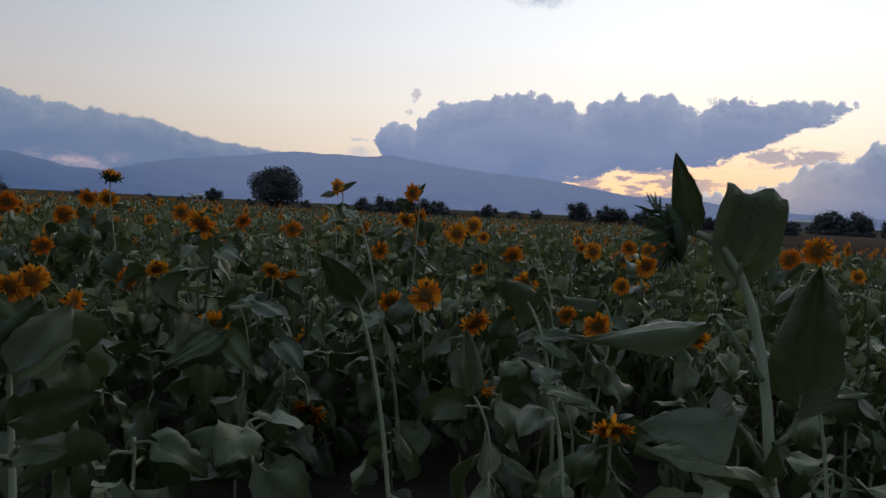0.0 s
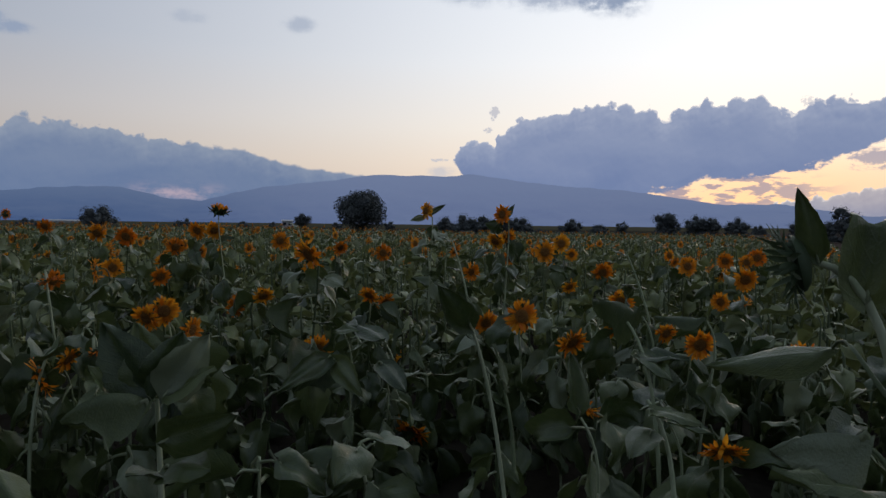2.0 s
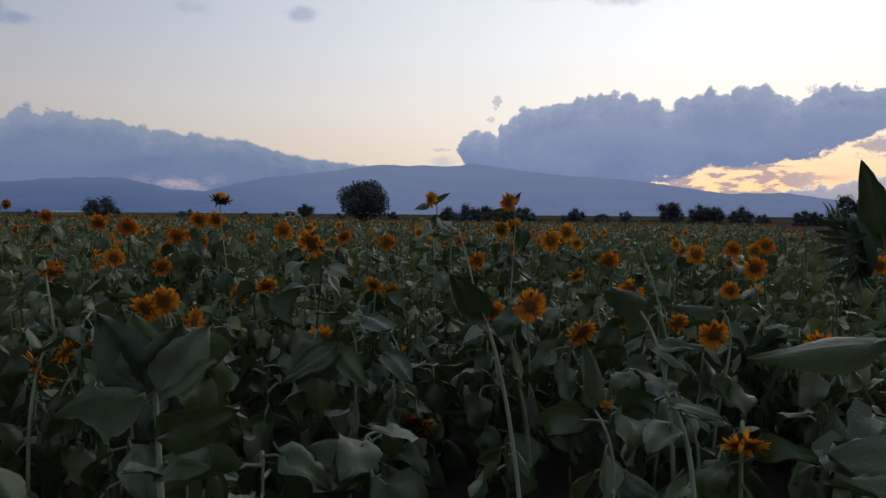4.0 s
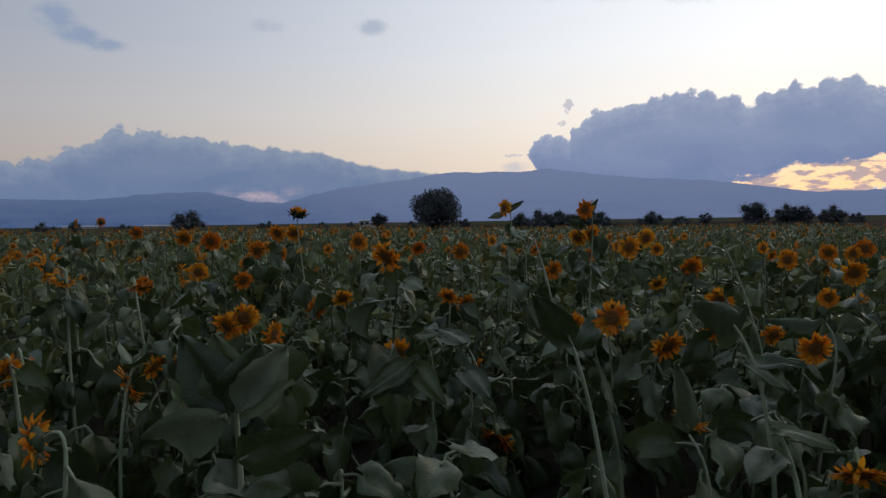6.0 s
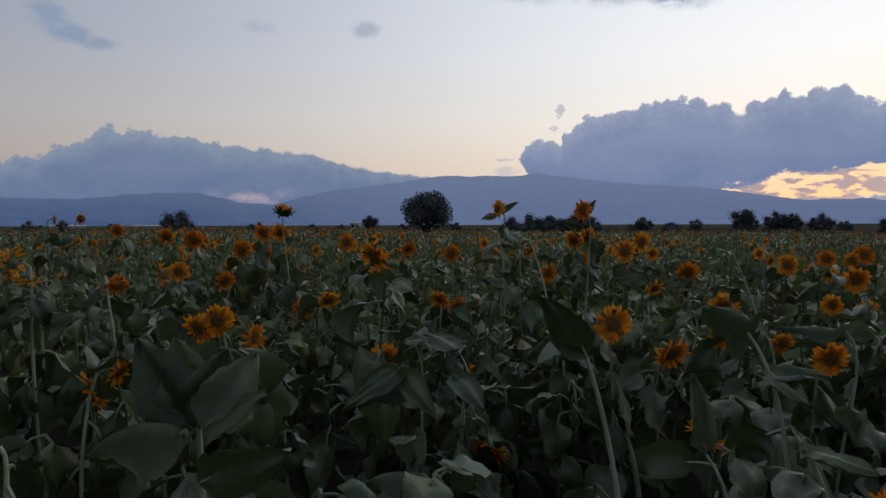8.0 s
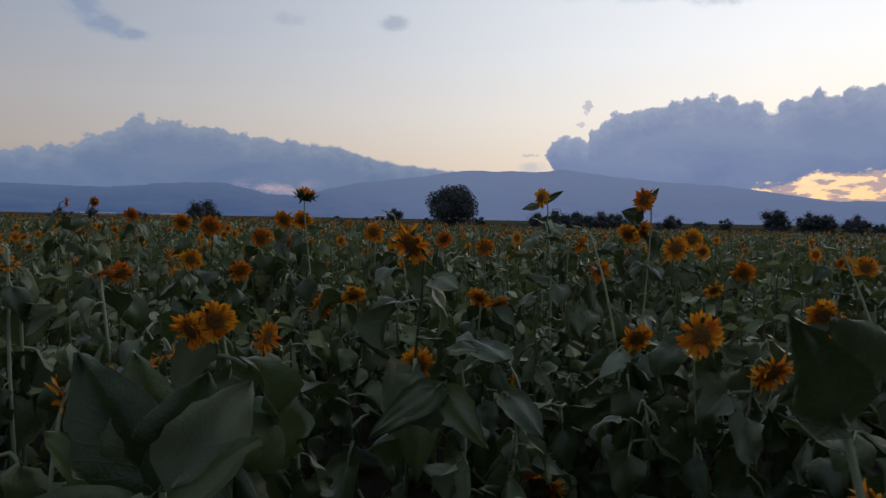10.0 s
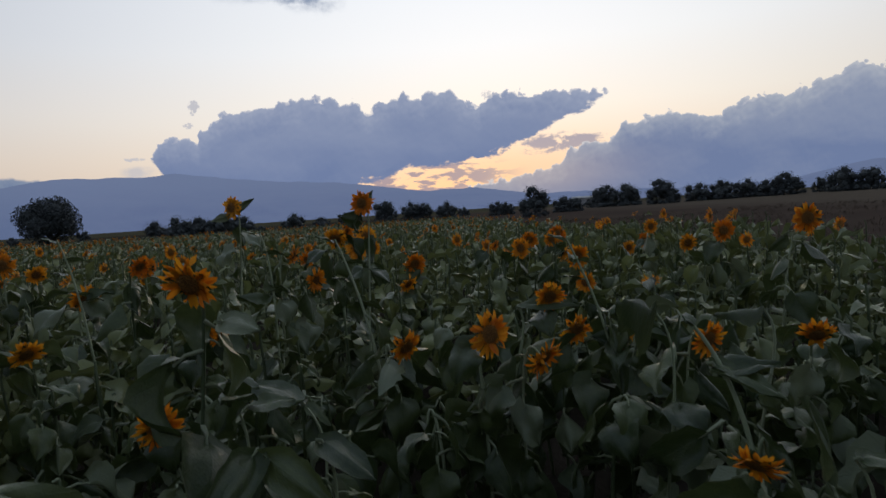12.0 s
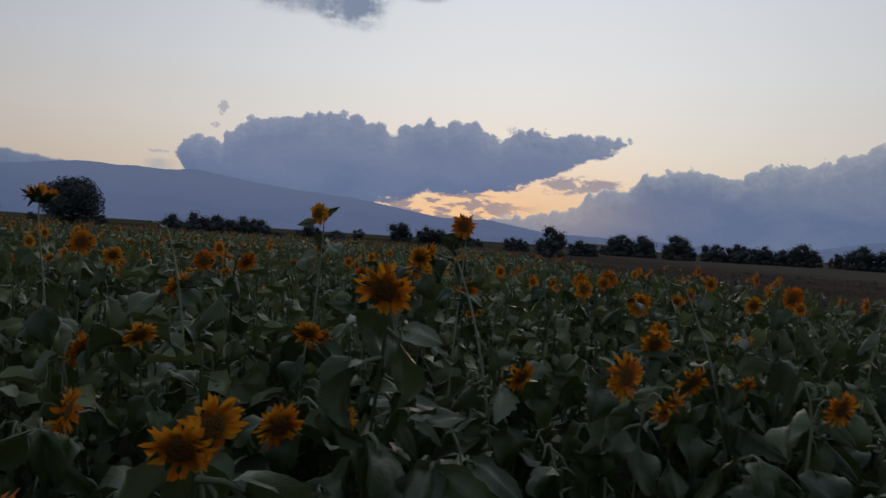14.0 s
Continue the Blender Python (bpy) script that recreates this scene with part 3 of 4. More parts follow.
RIGHT_TREES = [
    (34.7, 130, 2.9, 3.4, ROW, 0.01, 887), (35.6, 130, 2.7, 3.2, ROW, 0.01, 711), (37.6, 82, 4.3, 3.6, "tapering dark tree standing alone at the field's far edge", 0.05, 931),
    (40.2, 112, 2.8, 4.0, ROW, 0.01, 739), (41.3, 112, 2.4, 2.7, ROW, 0.01, 640), (42.6, 150, 2.2, 2.2, BUSH, 0.01, 633),
    (43.7, 140, 5.0, 5.6, ROW, 0.03, 1116), (45.6, 140, 4.7, 6.3, ROW, 0.03, 1137), (48.1, 130, 5.2, 5.5, ROUND, 0.03, 1303),
    (49.3, 132, 2.9, 2.2, BUSH, 0.01, 678),
]
FAR_RIGHT_TREES = [
    (51.1, 140, 3.7, 5.9, ROW, 0.01, 979), (52.9, 140, 4.0, 6.3, ROW, 0.01, 1048), (54.6, 142, 4.0, 5.0, ROW, 0.01, 934),
    (56.0, 142, 3.4, 5.0, ROW, 0.01, 872), (57.2, 140, 4.6, 5.2, ROW, 0.01, 1033), (58.1, 140, 3.6, 2.9, ROW, 0.01, 732),
    (59.6, 150, 3.3, 2.9, ROUND, 0.01, 768), (61.3, 140, 4.8, 6.3, ROW, 0.01, 1151), (62.9, 140, 4.3, 5.2, ROW, 0.01, 990),
    (65.2, 140, 4.2, 6.4, ROW, 0.01, 900), (66.8, 140, 4.4, 7.4, ROW, 0.01, 1000), (68.6, 140, 4.8, 7.9, ROW, 0.01, 1000),
    (71.0, 140, 4.6, 8.7, ROW, 0.01, 1000), (73.5, 140, 4.2, 7.9, ROW, 0.01, 900),
]
for k, (b, d, h, w, text, bare, n) in enumerate(LEFT_TREES + MIDDLE_TREES + RIGHT_TREES + FAR_RIGHT_TREES):
    build_tree(b, d, h, w, 100 + k, text, bare, n)

# ---- sunflowers: shared pieces ----
def leaf_arrays(seed, rows=9, cols=7, petiole=0.34, shape="", stalked=True):
    """One heart-shaped leaf about 1 long with its stalk from the origin along +x, drooping, wavy and toothed."""
    rng = np.random.default_rng(seed)
    droop, fold, wave, twist = rng.uniform(0.4, 1.2), rng.uniform(-0.1, 0.4), rng.uniform(0.07, 0.17), rng.uniform(-0.6, 0.6)
    width, ragged = rng.uniform(0.34, 0.46), 0.55
    if shape == "draped":
        droop, fold = rng.uniform(0.9, 1.7), rng.uniform(-0.3, 0.15)
    elif shape == "blown":
        droop, fold, width, twist = rng.uniform(0.2, 1.2), rng.uniform(0.9, 1.6), rng.uniform(0.24, 0.32), rng.uniform(-0.9, 0.9)
    elif shape == "folded":
        droop, fold, twist, wave, ragged = 0.2, 0.04, 0.0, 0.015, 0.15
    elif shape == "cloak":
        # midrib along a crest, both halves hanging from it
        droop, fold, twist, wave, width = rng.uniform(0.35, 0.8), -1.5, 0.0, 0.04, 0.32
    elif shape == "straight":
        droop, fold, twist, wave = rng.uniform(0.1, 0.35), rng.uniform(0.05, 0.3), 0.1, 0.04
    ph = rng.uniform(0, 6, 3)
    v = np.linspace(0, 1, rows)[:, None] * np.ones((1, cols))
    u = np.linspace(-1, 1, cols)[None, :] * np.ones((rows, 1))
    half = width * np.clip(np.sin(np.pi * v ** 0.62) ** 0.75, 0, 1) * (1 - 0.25 * v) + 0.012 * (1 - v)
    half *= 1 + ragged * (0.10 * np.sin(v * 31 + ph[0] + u) + rng.uniform(-0.07, 0.07, half.shape))
    half[-1] = 0.004
    # the lobes reach back past the stalk
    along = v - 0.16 * np.abs(u) ** 1.5 * (1 - v) ** 3
    side = u * half
    lift = fold * np.abs(side) * 0.8 + wave * np.sin(v * 9 + ph[1] + u * 1.7) * np.abs(u) + 0.04 * np.sin(u * 5 + ph[2])
    lift += twist * side * v + rng.normal(0, 0.021 * ragged, lift.shape) * (0.3 + np.abs(u))
    # bend along the length
    a0 = rng.uniform(0.15, 0.6)
    ang = a0 - droop * along * 1.3
    s = np.linspace(0, 1, 60)
    bx, bz = np.cumsum(np.cos(a0 - droop * s * 1.3)) / 60, np.cumsum(np.sin(a0 - droop * s * 1.3)) / 60
    if shape == "folded":
        # upright, then bent over backwards past the middle
        turn = 0.12 - 2.75 * np.clip((s - 0.46) / 0.12, 0, 1)
        bx, bz = np.cumsum(np.cos(turn)) / 60, np.cumsum(np.sin(turn)) / 60
        ang = 0.12 - 2.75 * np.clip((along - 0.46) / 0.12, 0, 1)
    px, pz = np.interp(along, s, bx) + np.minimum(along, 0), np.interp(along, s, bz)
    x = px - np.sin(ang) * lift
    z = pz + np.cos(ang) * lift
    stalk_end = np.array([petiole, 0.0, petiole * rng.uniform(0.3, 0.9)])
    blade = np.stack([x, side, z], -1).reshape(-1, 3) + stalk_end
    uv = np.stack([u * 0.5 + 0.5, v], -1).reshape(-1, 2)
    if not stalked:
        return blade, grid_faces(rows, cols), uv
    stalk = np.array([(0, 0, 0), stalk_end * 0.5 + (0, 0, 0.05), stalk_end + (0.02, 0, -0.006)])
    sv, sf, su = tube(stalk, [0.034, 0.026, 0.020], 5)
    su = su * 0 + np.array([0.5, -0.6])
    return joined([(blade, grid_faces(rows, cols), uv), (sv, sf, su)])


def petal_arrays(seed, rows=6, cols=3):
    """One ray petal 1 long, along +x, facing +z."""
    rng = np.random.default_rng(seed)
    v = np.linspace(0, 1, rows)[:, None] * np.ones((1, cols))
    u = np.linspace(-1, 1, cols)[None, :] * np.ones((rows, 1))
    half = 0.16 * np.sin(np.pi * (0.14 + 0.80 * v)) ** 0.8
    half[-1] *= 0.45
    curl = rng.uniform(-0.9, 0.8)
    z = curl * v ** 2 * 0.5 - 0.07 * np.abs(u) * np.sin(np.pi * v) * -1 + 0.03 * np.sin(v * 6 + rng.uniform(0, 6))
    y = u * half + rng.uniform(-0.12, 0.12) * v ** 2
    return np.stack([v, y, z], -1).reshape(-1, 3), grid_faces(rows, cols), np.stack([u * 0.5 + 0.5, v], -1).reshape(-1, 2)


def disc_arrays(radius, rings=5, sides=16):
    r = np.linspace(0, 1, rings)[:, None] * np.ones((1, sides + 1))
    a = np.linspace(0, 2 * math.pi, sides + 1)[None, :] * np.ones((rings, 1))
    z = 0.30 * (1 - r ** 2.5) - 0.10 * np.exp(-(r / 0.35) ** 2)
    v = np.stack([r * np.cos(a), r * np.sin(a), z], -1) * radius
    return v.reshape(-1, 3), grid_faces(rings, sides + 1), np.stack([r, a / 6.3], -1).reshape(-1, 2)


def bract_arrays(radius, seed, count=16, long=0.75):
    """Green back of a head with its pointed bracts."""
    rng = np.random.default_rng(seed)
    rings, sides = 4, 12
    r = np.array([0.2, 0.7, 1.0, 1.03])[:, None] * np.ones((1, sides + 1))
    a = np.linspace(0, 2 * math.pi, sides + 1)[None, :] * np.ones((rings, 1))
    z = np.array([-0.42, -0.30, -0.08, 0.05])[:, None] * np.ones((1, sides + 1))
    cup = np.stack([r * np.cos(a), r * np.sin(a), z], -1).reshape(-1, 3) * radius
    pieces = [(cup, grid_faces(rings, sides + 1), np.stack([r, a / 6.3], -1).reshape(-1, 2))]
    for k in range(count):
        pv, pf, pu = petal_arrays(seed * 50 + k, 4, 3)
        pv = pv * np.array([long, 1.25, 1.0]) * radius
        t, g = rng.uniform(-0.5, 0.7), 2 * math.pi * k / count + rng.normal(0, 0.15)
        pv = np.stack([pv[:, 0] * math.cos(t) + 0.88 * radius, pv[:, 1], pv[:, 2] - pv[:, 0] * math.sin(t) * (1 if k % 2 else -0.2) - 0.1 * radius], -1)
        pv = np.stack([pv[:, 0] * math.cos(g) - pv[:, 1] * math.sin(g), pv[:, 0] * math.sin(g) + pv[:, 1] * math.cos(g), pv[:, 2]], -1)
        pieces.append((pv, pf, pu))
    return joined(pieces)


def petal_poses(rng, count, radius, length, tilt, gaps=0.06, wilt=0.34):
    """Poses for ray petals round a head: angle, droop, scale."""
    out = []
    for k in range(count):
        if rng.random() < gaps:
            continue
        g = 2 * math.pi * (k + rng.normal(0, 0.22)) / count
        t = tilt + rng.normal(0, wilt)
        m = Matrix.Rotation(g, 4, "Z") @ Matrix.Translation((radius * (0.92 - 0.14 * (k % 2)), 0, radius * (0.02 + 0.12 * (k % 2)))) @ Matrix.Rotation(t, 4, "Y") \
            @ Matrix.Diagonal((length * rng.uniform(0.72, 1.12), length * rng.uniform(0.85, 1.3), length, 1))
        out.append(m)
    return out


def moved(arrays, m):
    v, f, u = arrays
    m = np.array(m)
    return v @ m[:3, :3].T + m[:3, 3], f, u


LEAVES, STRAIGHT = [], []
for k in range(22):
    shape = ("draped", "cloak", "draped", "blown", "cloak", "draped", "")[k % 7] if k < 18 else "straight"
    me = mesh_of("leaf", *leaf_arrays(10 + k, 11, 9, 0.34 if k < 18 else 0.12, shape))
    me.materials.append(LEAF)
    (LEAVES if k < 18 else STRAIGHT).append(me)
FOLDED = mesh_of("leaf", *leaf_arrays(33, 19, 11, 0.06, "folded"))
FOLDED.materials.append(LEAF)
CLOAKS = []
for k in range(3):
    me = mesh_of("leaf", *leaf_arrays(230 + k, 13, 11, 0.10, "cloak"))
    me.materials.append(LEAF)
    CLOAKS.append(me)
PETALS = []
for k in range(6):
    me = mesh_of("petal", *petal_arrays(40 + k))
    me.materials.append(PETAL)
    PETALS.append(me)
R_DISC = 0.046
DISC_MESH = mesh_of("disc", *disc_arrays(R_DISC))
DISC_MESH.materials.append(DISC)
BRACTS = []
for k in range(4):
    me = mesh_of("bracts", *bract_arrays(R_DISC, 60 + k))
    me.materials.append(BRACT)
    BRACTS.append(me)
RAYS = []
for k in range(8):
    rg = np.random.default_rng(80 + k)
    ps = petal_poses(rg, 46, R_DISC, 0.054, rg.uniform(-0.3, 0.5), 0.06, 0.32)
    me = mesh_of("ray_petals", *joined([moved(petal_arrays(40 + j % 6), m) for j, m in enumerate(ps)]))
    me.materials.append(PETAL)
    RAYS.append(me)
BUD = mesh_of("bud", *joined([disc_arrays(0.045, 5, 16), bract_arrays(0.045, 90, 0)]))
BUD.materials.append(BRACT)
BRACT_LEAF = mesh_of("bract", *petal_arrays(95))
BRACT_LEAF.materials.append(BRACT)


def face_matrix(azimuth, tilt):
    """Turns +z to a bearing, tilted up by tilt degrees."""
    a, e = radians(azimuth), radians(tilt)
    d = Vector((math.sin(a) * math.cos(e), math.cos(a) * math.cos(e), math.sin(e)))
    return d, d.to_track_quat("Z", "Y").to_matrix().to_4x4()


def bezier(p, n):
    t = np.linspace(0, 1, n)[:, None]
    p = [np.asarray(q, float) for q in p]
    return (1 - t) ** 3 * p[0] + 3 * (1 - t) ** 2 * t * p[1] + 3 * (1 - t) * t ** 2 * p[2] + t ** 3 * p[3]


OPEN = "yellow sunflower with a dark brown disc on a bent green stem"
NODDING = "nodding yellow sunflower with drooping petals over broad leaves"
BACK = "sunflower turned away, green bracts behind its petals"
BUDDED = "unopened green sunflower bud among broad leaves"
LEAFY = "leafy sunflower plant without an open flower"


def sunflower(head, azimuth, tilt, size, seed, kind="open", leaves=8, foot=None, leaf_size=0.25, single=False, leaf_from=0.3, label="", top=0.93, thick=0.0, cup=None, via=None, calyx=False):
    """A plant with its head's centre at head. azimuth, tilt: where the flower looks; size: the head with its petals across, in metres."""
    rng = np.random.default_rng(seed)
    head = Vector(head)
    d, turn = face_matrix(azimuth, tilt)
    k = size / 0.20
    if foot is None:
        foot = (head.x - d.x * 0.12 + rng.normal(0, 0.06), head.y - d.y * 0.12 + rng.normal(0, 0.06))
    foot = Vector((foot[0], foot[1], -0.04))
    text = label or {"open": BACK if math.cos(radians(azimuth)) > 0.3 else OPEN if tilt > -25 else NODDING, "back": BACK, "bud": BUDDED, "none": LEAFY}[kind]
    t = thing("sunflower", pose(foot.x, foot.y, 0), text, "sunflower", "sunflowers of the field")
    # parts are placed in the thing's own space
    o = Vector((foot.x, foot.y, 0))
    neck = head - d * 0.02 * k - o
    back_off = neck - d * 0.16 + Vector((0, 0, 0.10 if tilt < 10 else -0.05))
    low = foot - o
    rise_to = low + Vector((rng.normal(0, 0.05), rng.normal(0, 0.05), 0.62 * head.z))
    bends = [rise_to, back_off] if via is None else [Vector(q) - o for q in via]
    line = bezier([low, *bends, neck], 15)
    thick = thick or rng.uniform(0.0055, 0.008) * (0.8 + 0.2 * k)
    v, f, u = tube(line, np.linspace(thick * 1.35, thick * 0.7, 15), 7)
    part("stem", mesh_of("stem", v, f, u), STEM if seed % 5 < 2 or seed > 899 and seed < 1000 else STEM_GREEN, t, "green hairy stem")
    turn_at = rng.uniform(0, 6.3)
    for j in range(leaves):
        share = leaf_from + (top - leaf_from) * (j + rng.uniform(0.1, 0.9)) / leaves
        p = line[min(14, int(share * 14))]
        big = leaf_size * rng.uniform(0.75, 1.2) * (1.12 - 0.35 * max(0, share - 0.5) * 2)
        turn_at += 2.4 + rng.normal(0, 0.3)
        m = Matrix.Translation(p) @ Matrix.Rotation(turn_at, 4, "Z") @ Matrix.Rotation(rng.normal(0.85, 0.42), 4, "Y") @ Matrix.Rotation(rng.normal(0, 0.5), 4, "X") \
            @ Matrix.Diagonal((big, big * rng.uniform(0.85, 1.15), big, 1))
        part("leaf", LEAVES[rng.integers(len(LEAVES))], None, t, m=m)
    if kind == "none":
        return t
    hm = Matrix.Translation(head - o) @ turn @ Matrix.Rotation(rng.uniform(0, 6.3), 4, "Z") @ Matrix.Diagonal((k, k, k, 1))
    if kind == "bud":
        bud = part("bud", BUD, None, t, "spiky green bud", hm)
        for j in range(34):
            g, lift = 2.4 * j, -1.2 + 1.3 * (j % 5) / 4 + rng.normal(0, 0.12)
            m = Matrix.Rotation(g, 4, "Z") @ Matrix.Translation((0.036 - 0.004 * (j % 5), 0, -0.006 + 0.004 * (j % 5))) @ Matrix.Rotation(lift, 4, "Y") \
                @ Matrix.Diagonal((rng.uniform(0.036, 0.060), 0.034, 0.05, 1))
            part("bract", BRACT_LEAF, None, bud, m=m)
        return t
    flower = part("flower_head", BRACTS[rng.integers(4)], None, t, "round flower head with green bracts", hm)
    part("disc", DISC_MESH, None, flower, "dark brown disc")
    if calyx:
        # long green bracts that hold the half-open head like a cup
        for j in range(16):
            m = Matrix.Rotation(0.3927 * j + rng.normal(0, 0.08), 4, "Z") @ Matrix.Translation((0.030, 0, -0.022)) @ Matrix.Rotation(rng.uniform(-0.85, -0.55), 4, "Y") \
                @ Matrix.Diagonal((rng.uniform(0.066, 0.080), 0.075, 0.05, 1))
            part("bract", BRACT_LEAF, None, flower, m=m)
    if single:
        droop = rng.uniform(-0.05, 0.35) if tilt > -25 else rng.uniform(0.1, 0.6)
        droop = droop if cup is None else cup
        for j, m in enumerate(petal_poses(rng, 44, R_DISC, 0.054, droop)):
            part("petal", PETALS[rng.integers(6)], None, flower, m=m)
    else:
        part("ray_petals", RAYS[rng.integers(8)], None, flower, "yellow ray petals")
    return t


# flowers that stand out, row by row: head place, bearing and tilt of the face, width
FRONT_FLOWERS = [
    (1.24, 1.94, 0.83, 200, -55, 0.18), (-1.28, 2.04, 0.94, 258, -10, 0.20), (0.85, 2.26, 0.91, 262, -48, 0.16), (-1.75, 2.62, 1.03, 110, -20, 0.15),
    (2.19, 2.88, 0.96, 230, -40, 0.18), (-0.86, 2.84, 1.20, 160, -5, 0.15), (-1.35, 3.05, 0.95, 110, -30, 0.15), (-0.92, 2.80, 1.175, 205, -25, 0.15),
    (-1.49, 3.10, 0.86, 248, -18, 0.23), (-0.28, 3.33, 1.43, 228, -28, 0.20), (0.89, 3.48, 1.08, 178, 5, 0.21), (1.20, 3.52, 0.92, 160, -35, 0.21),
    (1.79, 3.57, 0.96, 175, -20, 0.15), (0.29, 3.60, 0.41, 225, -40, 0.24), (1.51, 3.65, 0.99, 190, -25, 0.18), (-2.25, 3.77, 1.37, 265, 0, 0.22),
]
NEXT_FLOWERS = [
    (3.85, 3.89, 1.39, 212, 0, 0.24), (0.79, 4.05, 0.96, 172, -30, 0.19), (1.71, 4.08, 1.09, 200, -20, 0.19),
    (-1.09, 4.21, 0.90, 110, -10, 0.21), (-0.30, 4.26, 0.76, 180, -20, 0.23),
    (0.04, 4.97, 1.04, 210, -40, 0.18), (-2.31, 5.08, 1.14, 130, -30, 0.20), (-0.78, 5.11, 1.02, 160, -40, 0.19), (0.17, 5.16, 0.97, 150, -40, 0.18),
    (1.75, 3.09, 0.98, 190, -12, 0.18), (-1.02, 5.31, 0.92, 135, -25, 0.22), (4.88, 5.32, 1.24, 215, 0, 0.24),
]
MIDDLE_FLOWERS = [
    (3.11, 5.32, 0.94, 225, 0, 0.19), (-0.20, 5.43, 1.39, 150, -30, 0.15), (4.76, 5.64, 1.13, 205, -15, 0.21),
    (0.80, 5.70, 1.36, 130, -25, 0.16), (0.95, 5.71, 1.17, 150, -15, 0.20), (-1.73, 5.72, 1.12, 140, -25, 0.20), (-2.27, 5.75, 1.17, 250, -5, 0.26),
    (1.22, 5.97, 1.44, 215, -35, 0.21), (-0.47, 6.05, 1.19, 150, -40, 0.23), (3.53, 6.06, 1.12, 140, -35, 0.19), (-2.26, 6.11, 1.17, 165, -5, 0.21),
    (1.37, 6.13, 1.48, 150, -25, 0.19), (3.95, 6.35, 1.05, 195, -10, 0.29), (5.20, 6.50, 1.27, 200, 0, 0.19),
]
BACK_FLOWERS = [
    (2.15, 6.63, 0.95, 165, -35, 0.21),
    (-2.02, 7.22, 1.32, 160, -20, 0.23), (-1.81, 7.28, 1.50, 190, -20, 0.23), (3.68, 7.40, 1.17, 150, -25, 0.16), (-1.66, 7.42, 1.50, 170, -25, 0.23),
    (-2.64, 7.55, 1.42, 185, -20, 0.26), (4.84, 7.81, 1.15, 190, 0, 0.23), (-0.76, 7.84, 1.28, 170, -25, 0.19), (-1.00, 7.84, 1.38, 185, -5, 0.25),
    (-3.09, 7.92, 1.45, 180, -30, 0.25), (2.24, 7.96, 1.26, 188, 0, 0.31), (5.10, 8.00, 1.20, 200, 0, 0.27), (6.40, 8.00, 0.91, 205, 0, 0.23),
]
LAST_FLOWERS = [
    (4.72, 8.10, 1.15, 210, -5, 0.25), (-3.77, 8.17, 1.52, 190, -20, 0.21), (3.12, 8.31, 0.98, 188, -12, 0.31), (-4.59, 8.32, 1.65, 60, 0, 0.16),
    (-4.34, 8.45, 1.66, 20, 0, 0.16), (7.23, 8.49, 0.95, 212, 0, 0.25), (2.64, 8.60, 1.35, 195, 0, 0.28), (-2.13, 8.74, 1.21, 175, -5, 0.21),
    (1.94, 8.78, 1.13, 230, -10, 0.21), (3.46, 6.64, 1.17, 188, 0, 0.24), (2.92, 9.03, 1.18, 190, 0, 0.21), (0.25, 9.33, 1.18, 190, -5, 0.29),
]
FLOWERS = FRONT_FLOWERS + NEXT_FLOWERS + MIDDLE_FLOWERS + BACK_FLOWERS + LAST_FLOWERS
CUPS = {8: 0.15, 0: 0.05, 13: 0.0}             # petals folded forward or hanging back
grown = []
for k, (x, y, z, az, tl, wide) in enumerate(FLOWERS):
    grown.append(sunflower((x, y, z), az, tl, wide, 300 + k, "open", 4 if k in (6, 8) else 9, single=y < 5.0, leaf_size=0.215, leaf_from=0.2, top=0.76, cup=CUPS.get(k)))


def leaf_between(plant, base, tip, width, towards, which=0, folded=False, hang=0.0):
    """One broad leaf of a plant from its stalk to its tip, its upper face turned to a point."""
    o = plant.matrix_world.translation
    base, tip = Vector(base) - o, Vector(tip) - o
    x = tip - base
    long = x.length
    x.normalize()
    z = (Vector(towards) - o - base).normalized()
    y = z.cross(x).normalized()
    z = x.cross(y)
    s = long / (0.56 if folded else 1.08)
    m = Matrix((x, y, z)).transposed().to_4x4()
    m.translation = base
    mesh = FOLDED if folded else CLOAKS[which % 3] if hang else STRAIGHT[which % 4]
    part("leaf", mesh, None, plant, m=m @ Matrix.Diagonal((s, width / 0.72, hang / 0.38 if hang else s, 1)))


def leaf_stalk(plant, points, r=0.0030):
    o = np.array(plant.matrix_world.translation)
    v, f, u = tube(bezier([np.array(q) - o for q in points], 9), np.linspace(r * 1.2, r * 0.8, 9), 6)
    part("leaf_stalk", mesh_of("leaf_stalk", v, f, u), STEM_GREEN, plant)


# broad leaves on the stem of the flower that leans over the others
lead = grown[9]
for base, tip, wide, to in (((-0.20, 3.36, 1.30), (-0.10, 3.29, 1.245), 0.13, (-0.3, 2.6, 2.6)), ((-0.15, 3.30, 1.05), (-0.25, 3.18, 1.07), 0.10, (-0.2, 2.9, 3.0)),
                            ((-0.15, 3.28, 1.03), (-0.02, 3.25, 1.02), 0.10, (-0.1, 3.0, 3.0)), ((-0.15, 3.22, 0.92), (-0.40, 3.02, 0.76), 0.13, (-0.5, 1.2, 1.5)),
                            ((-0.14, 3.20, 0.91), (0.03, 3.03, 0.74), 0.11, (-0.4, 1.2, 1.4))):
    leaf_between(lead, base, tip, wide, to, int(wide * 100))
